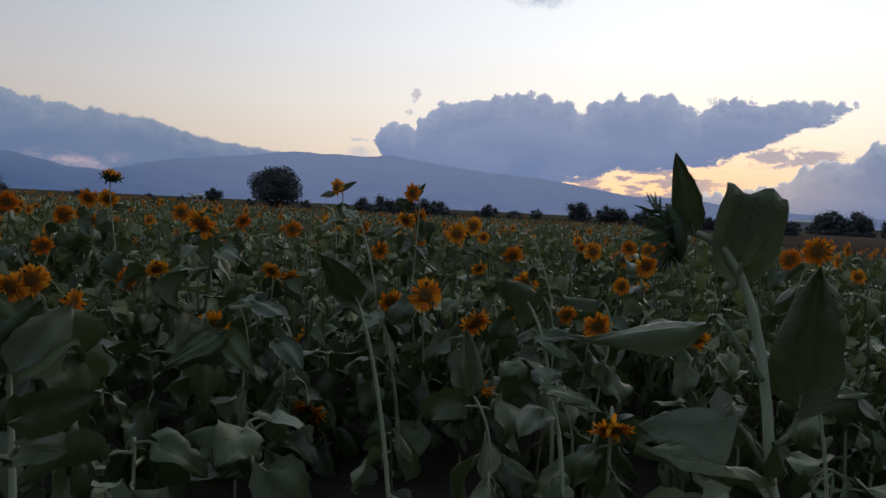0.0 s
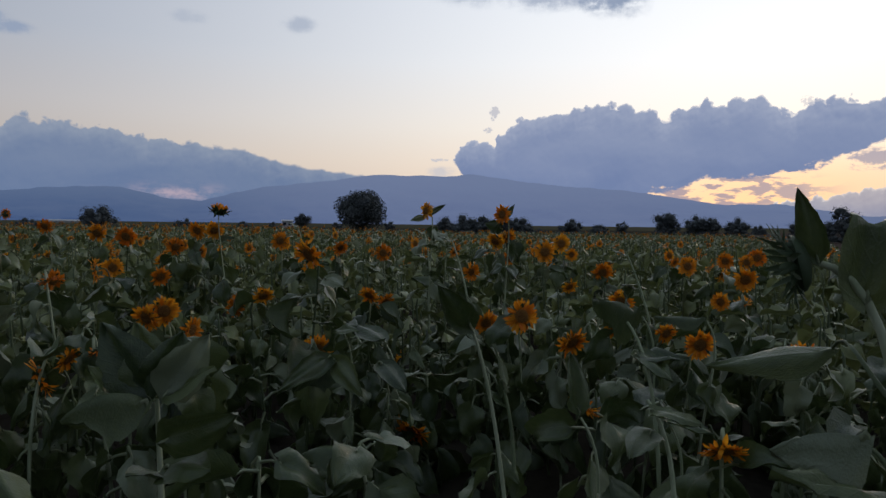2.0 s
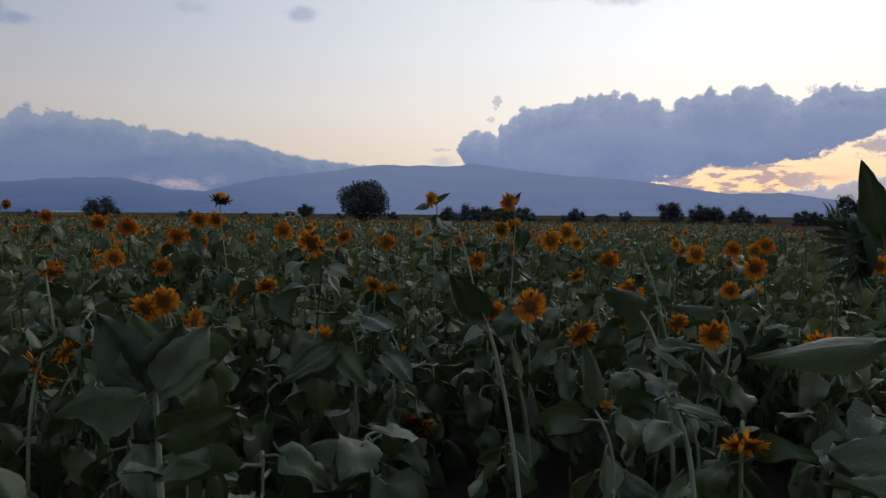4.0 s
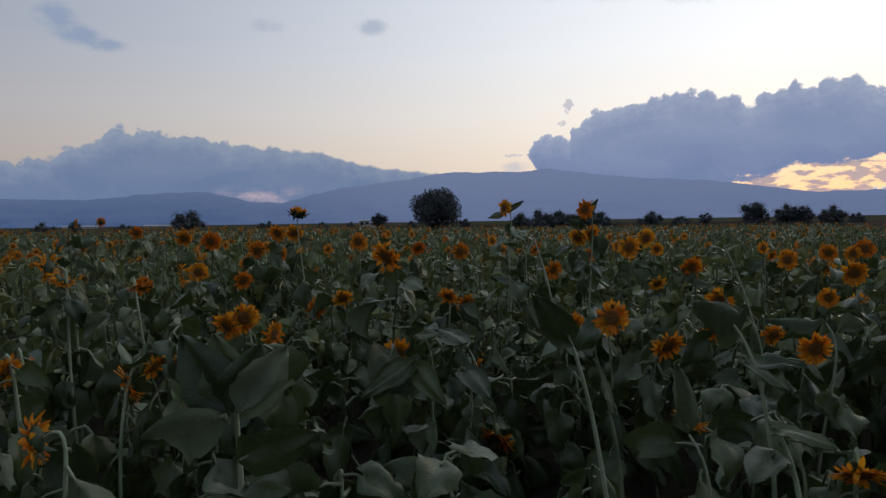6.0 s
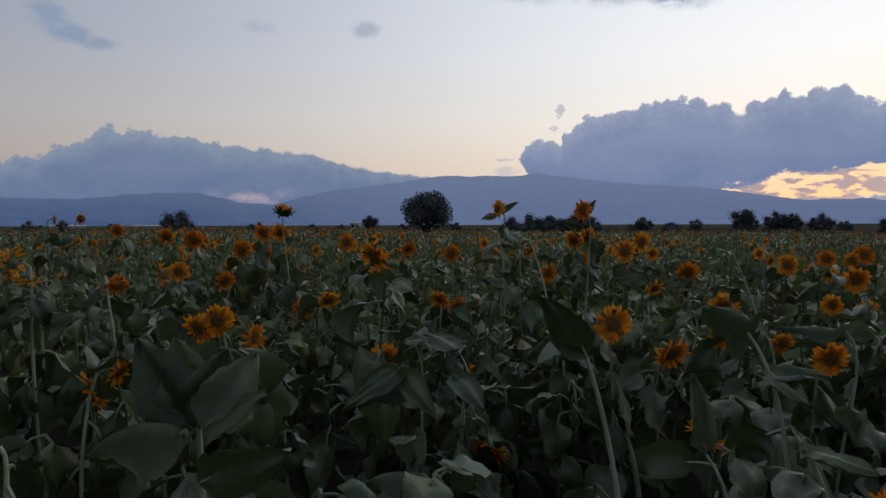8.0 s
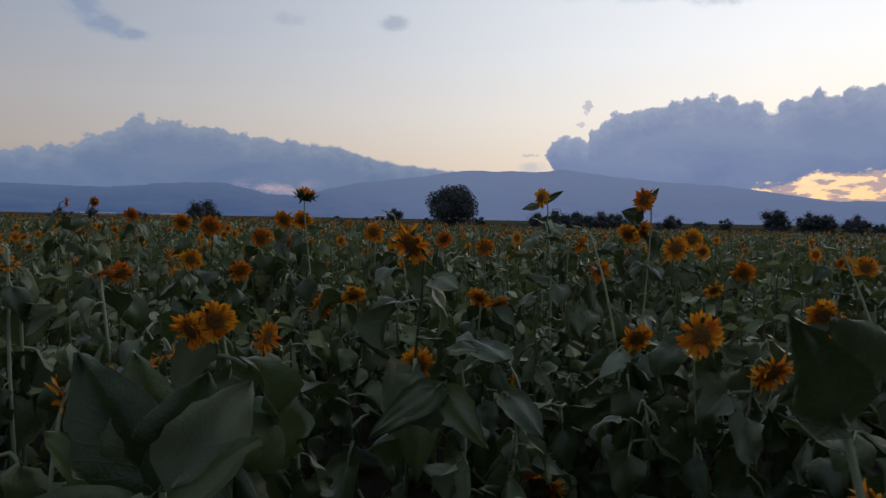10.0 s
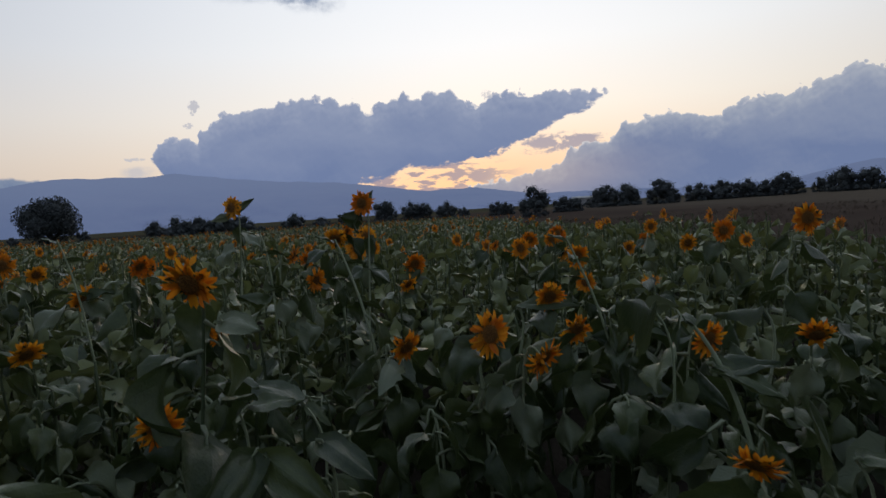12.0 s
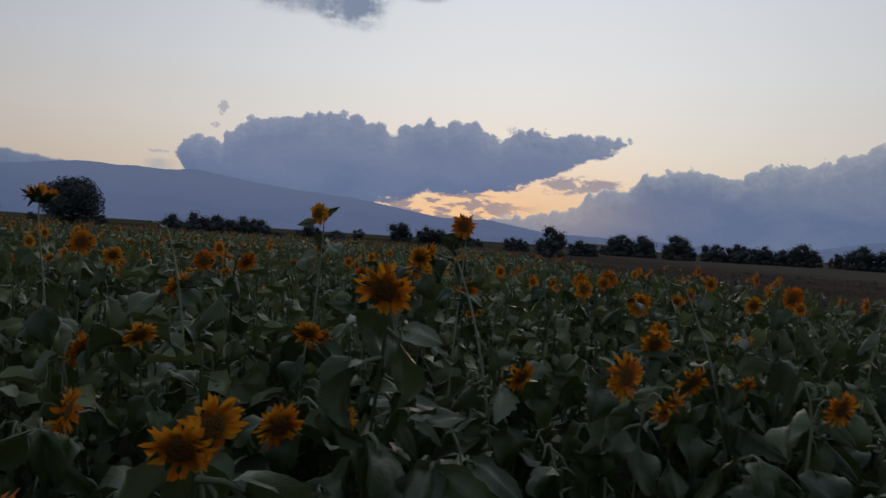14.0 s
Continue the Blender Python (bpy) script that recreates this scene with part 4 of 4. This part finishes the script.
# pale stalks with one or two leaves hanging from them
for top_at, foot_at, spots in (((1.195, 2.72, 1.165), (1.30, 2.55), (((1.225, 2.69, 1.03), (1.30, 2.50, 0.90), 0.13), ((1.23, 2.68, 1.00), (1.41, 2.57, 0.95), 0.12))),
                               ((0.935, 1.90, 1.03), (0.95, 1.74), (((0.945, 1.88, 0.99), (1.02, 1.70, 0.955), 0.07), ((0.945, 1.86, 0.93), (0.83, 1.76, 0.86), 0.10))),
                               ((1.56, 4.20, 1.06), (1.50, 4.30), (((1.56, 4.19, 1.03), (1.87, 4.05, 0.97), 0.10),))):
    s = sunflower(top_at, 300, 40, 0.1, 940 + int(top_at[0] * 9), "none", 4, foot=foot_at, leaf_size=0.15, leaf_from=0.2, top=0.6, thick=0.0085, label="pale sunflower stalk with a broad hanging leaf")
    for base, tip, wide in spots:
        leaf_between(s, base, tip, wide, (base[0], base[1] - 0.6, 3.0), int(wide * 100))


# single broad leaves that stand out, each at the top of its own plant: base, tip, width, how far the sides hang
CRESTS = [
    ((-0.11, 3.30, 0.86), (-0.38, 3.24, 0.78), 0.17, 0.13),
    ((0.09, 3.38, 0.85), (0.21, 3.25, 0.69), 0.17, 0.00),
    ((-0.13, 3.71, 0.99), (-0.03, 3.61, 0.99), 0.12, 0.00),
    ((0.13, 3.60, 0.91), (-0.09, 3.81, 0.94), 0.17, 0.00),
    ((1.42, 3.08, 1.14), (1.14, 3.03, 1.15), 0.11, 0.20),
    ((1.13, 2.17, 0.88), (1.25, 2.06, 0.82), 0.10, 0.00),
    ((0.75, 2.02, 0.94), (0.72, 2.08, 1.14), 0.09, 0.00),
    ((1.57, 2.71, 1.17), (1.34, 2.74, 1.16), 0.09, 0.05),
]
for k, (base, tip, wide, hang) in enumerate(CRESTS):
    s = sunflower(base, 300, 40, 0.1, 960 + k, "none", 5, foot=(base[0] + 0.03, base[1] + 0.05), leaf_size=0.17, leaf_from=0.2, top=0.7, thick=0.006, label="leafy sunflower plant with a broad drooping top leaf")
    leaf_between(s, base, tip, wide, (base[0], base[1] - 0.5, 3.0), k, hang=hang)


HOOKS = [(-2.33, 3.96, 1.32, 300), (-2.15, 3.31, 0.93, 320), (-1.50, 3.94, 0.86, 60), (-2.14, 3.72, 1.30, 285), (-1.93, 4.16, 1.22, 75), (-1.24, 3.12, 0.98, 80), (-1.78, 2.64, 1.03, 290), (2.66, 4.22, 1.06, 70)]
STALKS = [((0.60, 4.40, 1.50), (0.84, 4.28)), ((1.65, 3.86, 1.43), (1.85, 3.66)), ((-0.60, 5.85, 1.58), (-0.42, 5.80)), ((0.49, 5.38, 1.54), (0.52, 5.30))]
sunflower((-1.25, 5.75, 1.68), 40, 80, 0.24, 906, "open", 6, single=True, leaf_size=0.17, top=0.75, cup=-1.2, calyx=True, label="tall half-open sunflower held upright like a cup")
# two tall flowers over the horizon, turned aside, with dark pointed leaves at the neck
first = sunflower((0.62, 6.60, 1.73), 235, 5, 0.21, 904, "open", 6, leaf_size=0.17, top=0.8, label="tall sunflower turned aside with dark pointed leaves at its neck")
leaf_between(first, (0.64, 6.63, 1.70), (0.83, 6.66, 1.81), 0.07, (0.6, 9.0, 1.2), 1)
leaf_between(first, (0.62, 6.63, 1.66), (0.47, 6.60, 1.62), 0.06, (0.6, 9.0, 3.0), 2)
second = sunflower((1.13, 5.22, 1.68), 232, 5, 0.19, 905, "open", 6, leaf_size=0.17, top=0.8, label="tall sunflower turned aside with a dark upright leaf")
leaf_between(second, (1.17, 5.25, 1.66), (1.25, 5.27, 1.77), 0.05, (1.0, 9.0, 1.2), 3)
leaf_between(second, (1.14, 5.25, 1.56), (1.00, 5.24, 1.60), 0.13, (1.0, 9.0, 1.9), 0)
# stalks with hooked necks, their heads hanging away
HOOK = "sunflower with a pale hooked neck, its head hanging away"
for k, (x, y, z, az) in enumerate(HOOKS):
    sunflower((x, y, z), az, -70, 0.15, 910 + k, "open", 6, foot=(x + 0.10, y - 0.02), leaf_size=0.16, top=0.8, thick=0.008, label=HOOK)
# leaning stalks with wind-blown leaves at the top
for k, (top_at, foot_at) in enumerate(STALKS):
    s = sunflower(top_at, 300, 60, 0.1, 930 + k, "none", 5, foot=foot_at, leaf_size=0.17, leaf_from=0.25, top=0.75, thick=0.007, label="leaning pale stalk with wind-blown leaves")
    tx, ty, tz = top_at
    for j in range(4):
        h = tz - 0.03 - 0.10 * j
        w = (tx + (foot_at[0] - tx) * 0.12 * j, ty + (foot_at[1] - ty) * 0.12 * j, h)
        leaf_between(s, w, (w[0] + (0.14 if j % 2 else -0.09), w[1] + 0.03, h + (-0.05 if j % 2 else 0.01) - 0.05 * (j == 3)), 0.10, (w[0], w[1] + 0.3 * (j % 2), 3.0), j)
# a tall budded plant close by
tall = sunflower((0.577, 0.623, 1.547), 298, -14, 0.165, 901, "bud", 3, foot=(0.68, 0.50), leaf_size=0.16, leaf_from=0.2, top=0.6, thick=0.0066,
                 via=((0.698, 0.52, 1.30), (0.722, 0.595, 1.53)), label="tall sunflower with a spiky green bud and broad dark leaves")
# upright leaf behind the bud, the broad one bent over at its tip, and a large one beside the stem
leaf_between(tall, (0.597, 0.610, 1.548), (0.573, 0.622, 1.642), 0.038, (0.1, -0.2, 1.5), 1)
leaf_between(tall, (0.655, 0.600, 1.498), (0.675, 0.604, 1.602), 0.080, (0.25, -0.35, 1.55), 0, True)
leaf_between(tall, (0.748, 0.584, 1.325), (0.785, 0.612, 1.500), 0.090, (0.2, 0.0, 0.9), 0)
leaf_stalk(tall, ((0.685, 0.550, 1.300), (0.715, 0.555, 1.305), (0.735, 0.575, 1.315), (0.752, 0.585, 1.330)))
# a narrow pale leaf held level on an arching stalk
leaf_stalk(tall, ((0.676, 0.566, 1.374), (0.660, 0.600, 1.400), (0.665, 0.640, 1.470), (0.715, 0.735, 1.415)))
leaf_between(tall, (0.725, 0.741, 1.410), (0.571, 0.829, 1.364), 0.075, (0.45, 0.2, 2.2), 1, hang=0.022)
# a round leaf hanging from its stalk, and a level one under it
leaf_stalk(tall, ((0.682, 0.541, 1.255), (0.670, 0.560, 1.285), (0.672, 0.580, 1.312), (0.652, 0.589, 1.318)))
leaf_between(tall, (0.660, 0.587, 1.322), (0.548, 0.624, 1.303), 0.060, (0.55, 0.45, 2.5), 2, hang=0.075)
leaf_between(tall, (0.673, 0.538, 1.236), (0.500, 0.559, 1.243), 0.085, (0.55, 0.40, 3.0), 0)
leaf_between(tall, (0.682, 0.545, 1.262), (0.672, 0.535, 1.310), 0.022, (0.1, -0.2, 1.6), 1)
# a thin pale stalk behind it
slim = sunflower((1.020, 0.880, 1.33), 300, 60, 0.1, 941, "none", 3, foot=(1.05, 0.83), leaf_size=0.15, leaf_from=0.2, top=0.6, thick=0.004, label="slim pale sunflower stalk with narrow leaves")
leaf_between(slim, (1.03, 0.863, 1.25), (1.10, 0.80, 1.262), 0.05, (1.0, 0.7, 3.0), 1)
leaf_between(slim, (1.025, 0.870, 1.30), (0.96, 0.86, 1.36), 0.06, (0.9, 0.6, 3.0), 2)
# a leafy stalk that leans over, with a hooded leaf at its top and a narrow one beside it
bent = sunflower((0.262, 1.435, 1.372), 300, 50, 0.1, 902, "none", 3, foot=(0.42, 1.46), leaf_size=0.15, leaf_from=0.2, top=0.5, thick=0.0052,
                 via=((0.420, 1.45, 0.85), (0.330, 1.47, 1.26)), label="leaning leafy sunflower stalk with a hooded top leaf")
leaf_between(bent, (0.285, 1.445, 1.335), (0.188, 1.390, 1.462), 0.080, (-0.35, 0.85, 2.1), 1)
leaf_between(bent, (0.379, 1.480, 1.162), (0.326, 1.486, 1.278), 0.035, (0.9, 1.0, 2.4), 1)
leaf_stalk(bent, ((0.390, 1.421, 0.982), (0.392, 1.444, 1.046), (0.388, 1.458, 1.118), (0.374, 1.480, 1.169)), 0.0048)
leaf_between(bent, (0.327, 1.506, 1.280), (0.261, 1.537, 1.301), 0.030, (0.3, 1.2, 3.0), 3)


# a plant with a fan of upright leaves
fan = sunflower((-0.605, 1.895, 1.065), 180, 80, 0.1, 903, "none", 3, foot=(-0.566, 1.813), leaf_size=0.17, leaf_from=0.2, top=0.6, thick=0.010,
                label="leafy sunflower plant with a fan of upright leaves")
for base, tip, wide, to in (((-0.617, 1.905, 1.053), (-0.768, 1.986, 1.266), 0.17, (-0.6, 0.0, 1.0)), ((-0.615, 1.925, 1.058), (-0.686, 2.035, 1.242), 0.20, (-0.4, 0.0, 1.1)),
                            ((-0.602, 1.915, 1.058), (-0.552, 1.984, 1.239), 0.20, (-0.3, 0.0, 1.0)), ((-0.589, 1.895, 1.058), (-0.470, 1.954, 1.238), 0.15, (-0.1, 0.0, 1.2)),
                            ((-0.580, 1.875, 1.048), (-0.426, 1.899, 1.127), 0.11, (-0.3, 1.3, 3.0)), ((-0.581, 1.839, 0.945), (-0.351, 1.824, 1.040), 0.15, (-0.2, 0.0, 0.8))):
    leaf_between(fan, base, tip, wide * 0.88, to, int(wide * 1000))
leaf_between(fan, (-0.614, 1.854, 1.035), (-0.832, 1.775, 1.054), 0.12, (-0.65, 1.6, 3.0), 0, hang=0.13)
leaf_between(fan, (-0.733, 1.896, 1.067), (-0.801, 1.860, 1.156), 0.09, (-0.7, 1.2, 2.8), 2)
leaf_between(fan, (-0.575, 1.825, 0.851), (-0.639, 1.725, 0.866), 0.13, (-0.6, 1.5, 3.0), 1)
leaf_between(fan, (-0.562, 1.826, 0.870), (-0.411, 1.745, 0.853), 0.15, (-0.3, 1.0, 2.6), 3)


# ---- the rest of the field ----
EDGE = 5.8                        # the crop ends along a slanting line


def in_field(x, y):
    return 0.892 * x - 0.452 * y < EDGE + 0.25 * math.sin(y * 0.9)


def clear_of_path(x, y, gap):
    pts = [Vector(e[:2]) for _, e, _, _ in PATH]
    q = Vector((x, y))
    for a, b in zip(pts, pts[1:]):
        ab = b - a
        s = max(0, min(1, (q - a).dot(ab) / max(ab.length_squared, 1e-9)))
        if (a + ab * s - q).length < gap:
            return False
    return True


field = random.Random(7)
taken = [Vector(f[:2]) for f in FLOWERS] + [Vector((0.68, 0.50)), Vector((0.40, 1.25)), Vector((-0.56, 1.85))]
GAPS = [(0.28, 3.25, 0.26), (0.25, 2.88, 0.26), (-1.32, 2.95, 0.25), (-0.37, 2.95, 0.30), (1.02, 3.10, 0.30), (-1.25, 2.65, 0.22)]     # spots of bare soil
plants = 0
for i in range(-20, 28):
    for j in range(-1, 30):
        x, y = 0.35 * i + field.uniform(-0.14, 0.14), 0.35 * j + field.uniform(-0.14, 0.14)
        q = Vector((x, y))
        r = math.hypot(x, y - 0.6)
        bearing = math.degrees(math.atan2(x + 0.5, y + 0.4))
        if r > 4.45 or not -44 < bearing < 74 or not in_field(x, y) or not clear_of_path(x, y, 0.62):
            continue
        if any((q - p).length < 0.2 for p in taken) or any(math.hypot(x - gx, y - gy) < gr for gx, gy, gr in GAPS):
            continue
        dice = field.random()
        if r < 3.6 and field.random() < 0.30:
            continue
        z = field.uniform(0.34, 0.60) if r < 1.6 else field.uniform(0.42, 0.72) if r < 3.0 else field.uniform(0.50, 0.86) if r < 4.6 else field.uniform(0.8, 1.22)
        kind = "open" if dice < 0.012 and r > 2.5 else "back" if dice < 0.06 and r > 2 else "bud" if dice > 0.985 else "none"
        az = field.gauss(185, 35) if kind == "open" else field.uniform(0, 360)
        tl = field.uniform(-60, 5) if kind == "open" else field.uniform(-80, -40)
        sunflower((x, y, z), az, tl, field.uniform(0.17, 0.24), 1000 + plants, "open" if kind == "back" else kind, field.choice((7, 8, 10)), leaf_size=field.choice((0.14, 0.18, 0.21, 0.24, 0.28)), leaf_from=0.15)
        plants += 1

# ---- the field farther off, as one growth ----
def scatter(name, protos, places, mats, label, category):
    """Joins many copies of prototype arrays (verts, faces, uvs, material index) into one mesh."""
    vs, fs, us, ms, n = [], [], [], [], 0
    for which, m in places:
        v, f, u, mi = protos[which]
        vs.append(v @ m[:3, :3].T + m[:3, 3])
        fs.append(f + n), us.append(u), ms.append(mi)
        n += len(v)
    me = mesh_of(name, np.concatenate(vs), np.concatenate(fs), np.concatenate(us), np.concatenate(ms))
    for mt in mats:
        me.materials.append(mt)
    return tagged(new(name, me), label, category, kind="stuff")


def plant_proto(seed, leaves, rows, cols, flower, petals, height=1.0):
    """One whole plant as arrays, 1 m to the head."""
    rng = np.random.default_rng(seed)
    pieces, mats = [], []

    def add(arrays, mat):
        pieces.append(arrays)
        mats.append(np.full(len(arrays[1]), mat))

    add(tube([(0, 0, 0), (0.02, 0, 0.5), (0, -0.03, 0.93), (0, 0.0, 0.99)], [0.013, 0.011, 0.008, 0.007], 4), 3)
    g = rng.uniform(0, 6)
    for k in range(leaves):
        share = 0.35 + 0.6 * (k + rng.uniform(0, 1)) / leaves
        g += 2.4 + rng.normal(0, 0.3)
        s = rng.choice((0.14, 0.18, 0.21, 0.26))
        m = Matrix.Translation((0, 0, share * 0.97)) @ Matrix.Rotation(g, 4, "Z") @ Matrix.Rotation(rng.normal(0.72, 0.42), 4, "Y") @ Matrix.Rotation(rng.normal(0, 0.5), 4, "X") @ Matrix.Diagonal((s, s, s, 1))
        add(moved(leaf_arrays(seed * 40 + k, rows, cols, 0.34, ("draped", "cloak", "draped", "blown", "cloak")[k % 5], rows > 4), m), 0)
    if flower:
        d, turn = face_matrix(185 + rng.normal(0, 50), rng.uniform(-60, 10))
        hm = Matrix.Translation(Vector((0, 0, 1.0)) + d * 0.03) @ turn
        k = 1.1
        add(moved(disc_arrays(R_DISC * k, 3, 8), hm), 2)
        for m in petal_poses(rng, petals, R_DISC * k, 0.058 * k, rng.uniform(-0.1, 0.4), 0.05):
            add(moved(petal_arrays(seed + 7, 3, 3), hm @ m), 1)
    v, f, u = joined(pieces)
    return v, f, u, np.concatenate(mats)


bare = [plant_proto(580 + k, 9, 7, 5, False, 0) for k in range(10)]
mid = [plant_proto(500 + k, 9, 5, 5, k % 6 == 0, 22) for k in range(22)]
low = [plant_proto(540 + k, 7, 4, 3, k % 4 == 0, 11) for k in range(18)]


tiny = [plant_proto(620 + k, 5, 4, 3, k % 5 == 0, 6) for k in range(10)]


def place_rows(r0, r1, step, protos, seed, lo, hi, first=0, a0=-52, a1=76):
    rng = random.Random(seed)
    out = []
    n = int(2 * r1 / step)
    for i in range(-n, n):
        for j in range(0, n):
            x, y = i * step + rng.uniform(-0.4, 0.4) * step, j * step + rng.uniform(-0.4, 0.4) * step
            r = math.hypot(x, y - 0.6)
            if not r0 <= r < r1 or not in_field(x, y):
                continue
            if not a0 < math.degrees(math.atan2(x + 0.5, y + 0.4)) < a1:
                continue
            h = rng.uniform(lo, hi) * (1.0 + (r > 20) * 0.26 * max(0.0, min(1.0, (6.0 - math.degrees(math.atan2(x, y))) / 14.0)))
            m = Matrix.Translation((x, y, float(rise(x, y)))) @ Matrix.Rotation(rng.gauss(0, 0.5), 4, "Z") @ Matrix.Diagonal((1, 1, h, 1))
            out.append((first + rng.randrange(len(protos)), np.array(m)))
    return out


MATS = (LEAF_FAR_LIT, PETAL_FAR, DISC, STEM_GREEN)
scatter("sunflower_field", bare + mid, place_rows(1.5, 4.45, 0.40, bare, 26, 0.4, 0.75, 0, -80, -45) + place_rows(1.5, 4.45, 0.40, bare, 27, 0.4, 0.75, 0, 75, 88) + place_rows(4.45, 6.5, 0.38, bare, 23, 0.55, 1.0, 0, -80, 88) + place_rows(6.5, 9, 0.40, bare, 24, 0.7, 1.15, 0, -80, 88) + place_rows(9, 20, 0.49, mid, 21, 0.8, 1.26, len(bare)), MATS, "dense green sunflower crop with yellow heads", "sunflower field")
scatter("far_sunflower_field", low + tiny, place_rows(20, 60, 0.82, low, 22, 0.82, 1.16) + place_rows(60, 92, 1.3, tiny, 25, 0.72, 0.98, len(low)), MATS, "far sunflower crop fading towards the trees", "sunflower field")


# ---- far buildings on the plain ----
def box(x0, y0, z0, x1, y1, z1):
    bm = bmesh.new()
    bmesh.ops.create_cube(bm, size=1.0, matrix=Matrix.Translation(((x0 + x1) / 2, (y0 + y1) / 2, (z0 + z1) / 2)) @ Matrix.Diagonal((x1 - x0, y1 - y0, z1 - z0, 1)))
    bmesh.ops.bevel(bm, geom=bm.edges[:], offset=0.02, segments=1, affect="EDGES")
    return bm


def gable(w, d, z, h, over=0.25):
    bm = bmesh.new()
    pts = [(-w / 2 - over, y, z) for y in (-d / 2 - over, d / 2 + over)] + [(w / 2 + over, y, z) for y in (-d / 2 - over, d / 2 + over)] \
        + [(-w / 2 - over, 0, z + h), (w / 2 + over, 0, z + h)]
    a, b, c, e, f, g = (bm.verts.new(p) for p in pts)
    for q in ((a, c, g, f), (b, f, g, e), (a, f, b), (c, e, g), (a, b, e, c)):
        bm.faces.new(q)
    bmesh.ops.recalc_face_normals(bm, faces=bm.faces[:])
    return bm


def farmhouse(bearing, dist, w, d, h, label):
    x, y = dist * math.sin(radians(bearing)), dist * math.cos(radians(bearing))
    t = thing("farmhouse", pose(x, y, float(rise(x, y)) - 0.05, 0, 0, -bearing), label, "house", "far farm buildings")
    part("wall", box(-w / 2, -d / 2, 0, w / 2, d / 2, h), PLASTER, t, "pale plastered wall")
    part("roof", gable(w, d, h, 0.12 * d), PLASTER, t, "low pale sheet roof")
    for k in range(max(2, int(w / 9))):
        cx = -w / 2 + (k + 0.5) * w / max(2, int(w / 9))
        part("window", box(cx - 0.45, -d / 2 - 0.03, h * 0.4, cx + 0.45, -d / 2 + 0.05, h * 0.8), GLASS_DARK, t, "dark window")


farmhouse(-6.7, 210, 3.2, 3.0, 2.2, "small white hut on the plain beyond the field")
farmhouse(-28.6, 620, 26.0, 8.0, 1.5, "long pale shed on the plain beyond the field")
farmhouse(-23.2, 620, 22.0, 8.0, 1.4, "long pale shed on the plain beyond the field")
farmhouse(42.2, 230, 7.0, 5.0, 2.6, "low pale farm building between the trees")


# ---- dry growth past the crop's edge ----
def grass_proto(seed):
    rng = np.random.default_rng(seed)
    pieces = []
    for k in range(9):
        a, lean, h = rng.uniform(0, 6.3), rng.uniform(0.05, 0.5), rng.uniform(0.12, 0.34)
        x, y = rng.normal(0, 0.07, 2)
        w = 0.006
        v = np.array([(x - w, y, 0), (x + w, y, 0), (x + w * 0.6 + lean * h * 0.4 * math.cos(a), y + lean * h * 0.4 * math.sin(a), h * 0.6),
                      (x + lean * h * math.cos(a), y + lean * h * math.sin(a), h)])
        pieces.append((v, np.array([[0, 1, 2, 3]]), np.array([(0, 0), (1, 0), (1, 0.6), (0.5, 1)])))
    v, f, u = joined(pieces)
    return v, f, u, np.zeros(len(f), int)


def dry_places():
    rng = random.Random(31)
    out = []
    for k in range(5000):
        along, past = rng.uniform(-6, 60), rng.random() ** 1.6 * 30
        x, y = 0.892 * (EDGE + 0.2 + past) + 0.452 * along, -0.452 * (EDGE + 0.2 + past) + 0.892 * along
        if noise.noise(Vector((x * 0.25, y * 0.25, 5.0))) < -0.12 or y < 0.5:
            continue
        s = rng.uniform(0.4, 0.95)
        m = Matrix.Translation((x, y, float(rise(x, y)) - 0.02)) @ Matrix.Rotation(rng.uniform(0, 6.3), 4, "Z") @ Matrix.Diagonal((s, s, s, 1))
        out.append((rng.randrange(6), np.array(m)))
    return out


scatter("dry_grass", [grass_proto(700 + k) for k in range(6)], dry_places(), (GRASS,), "sparse dry brown grass past the crop", "dry grass")
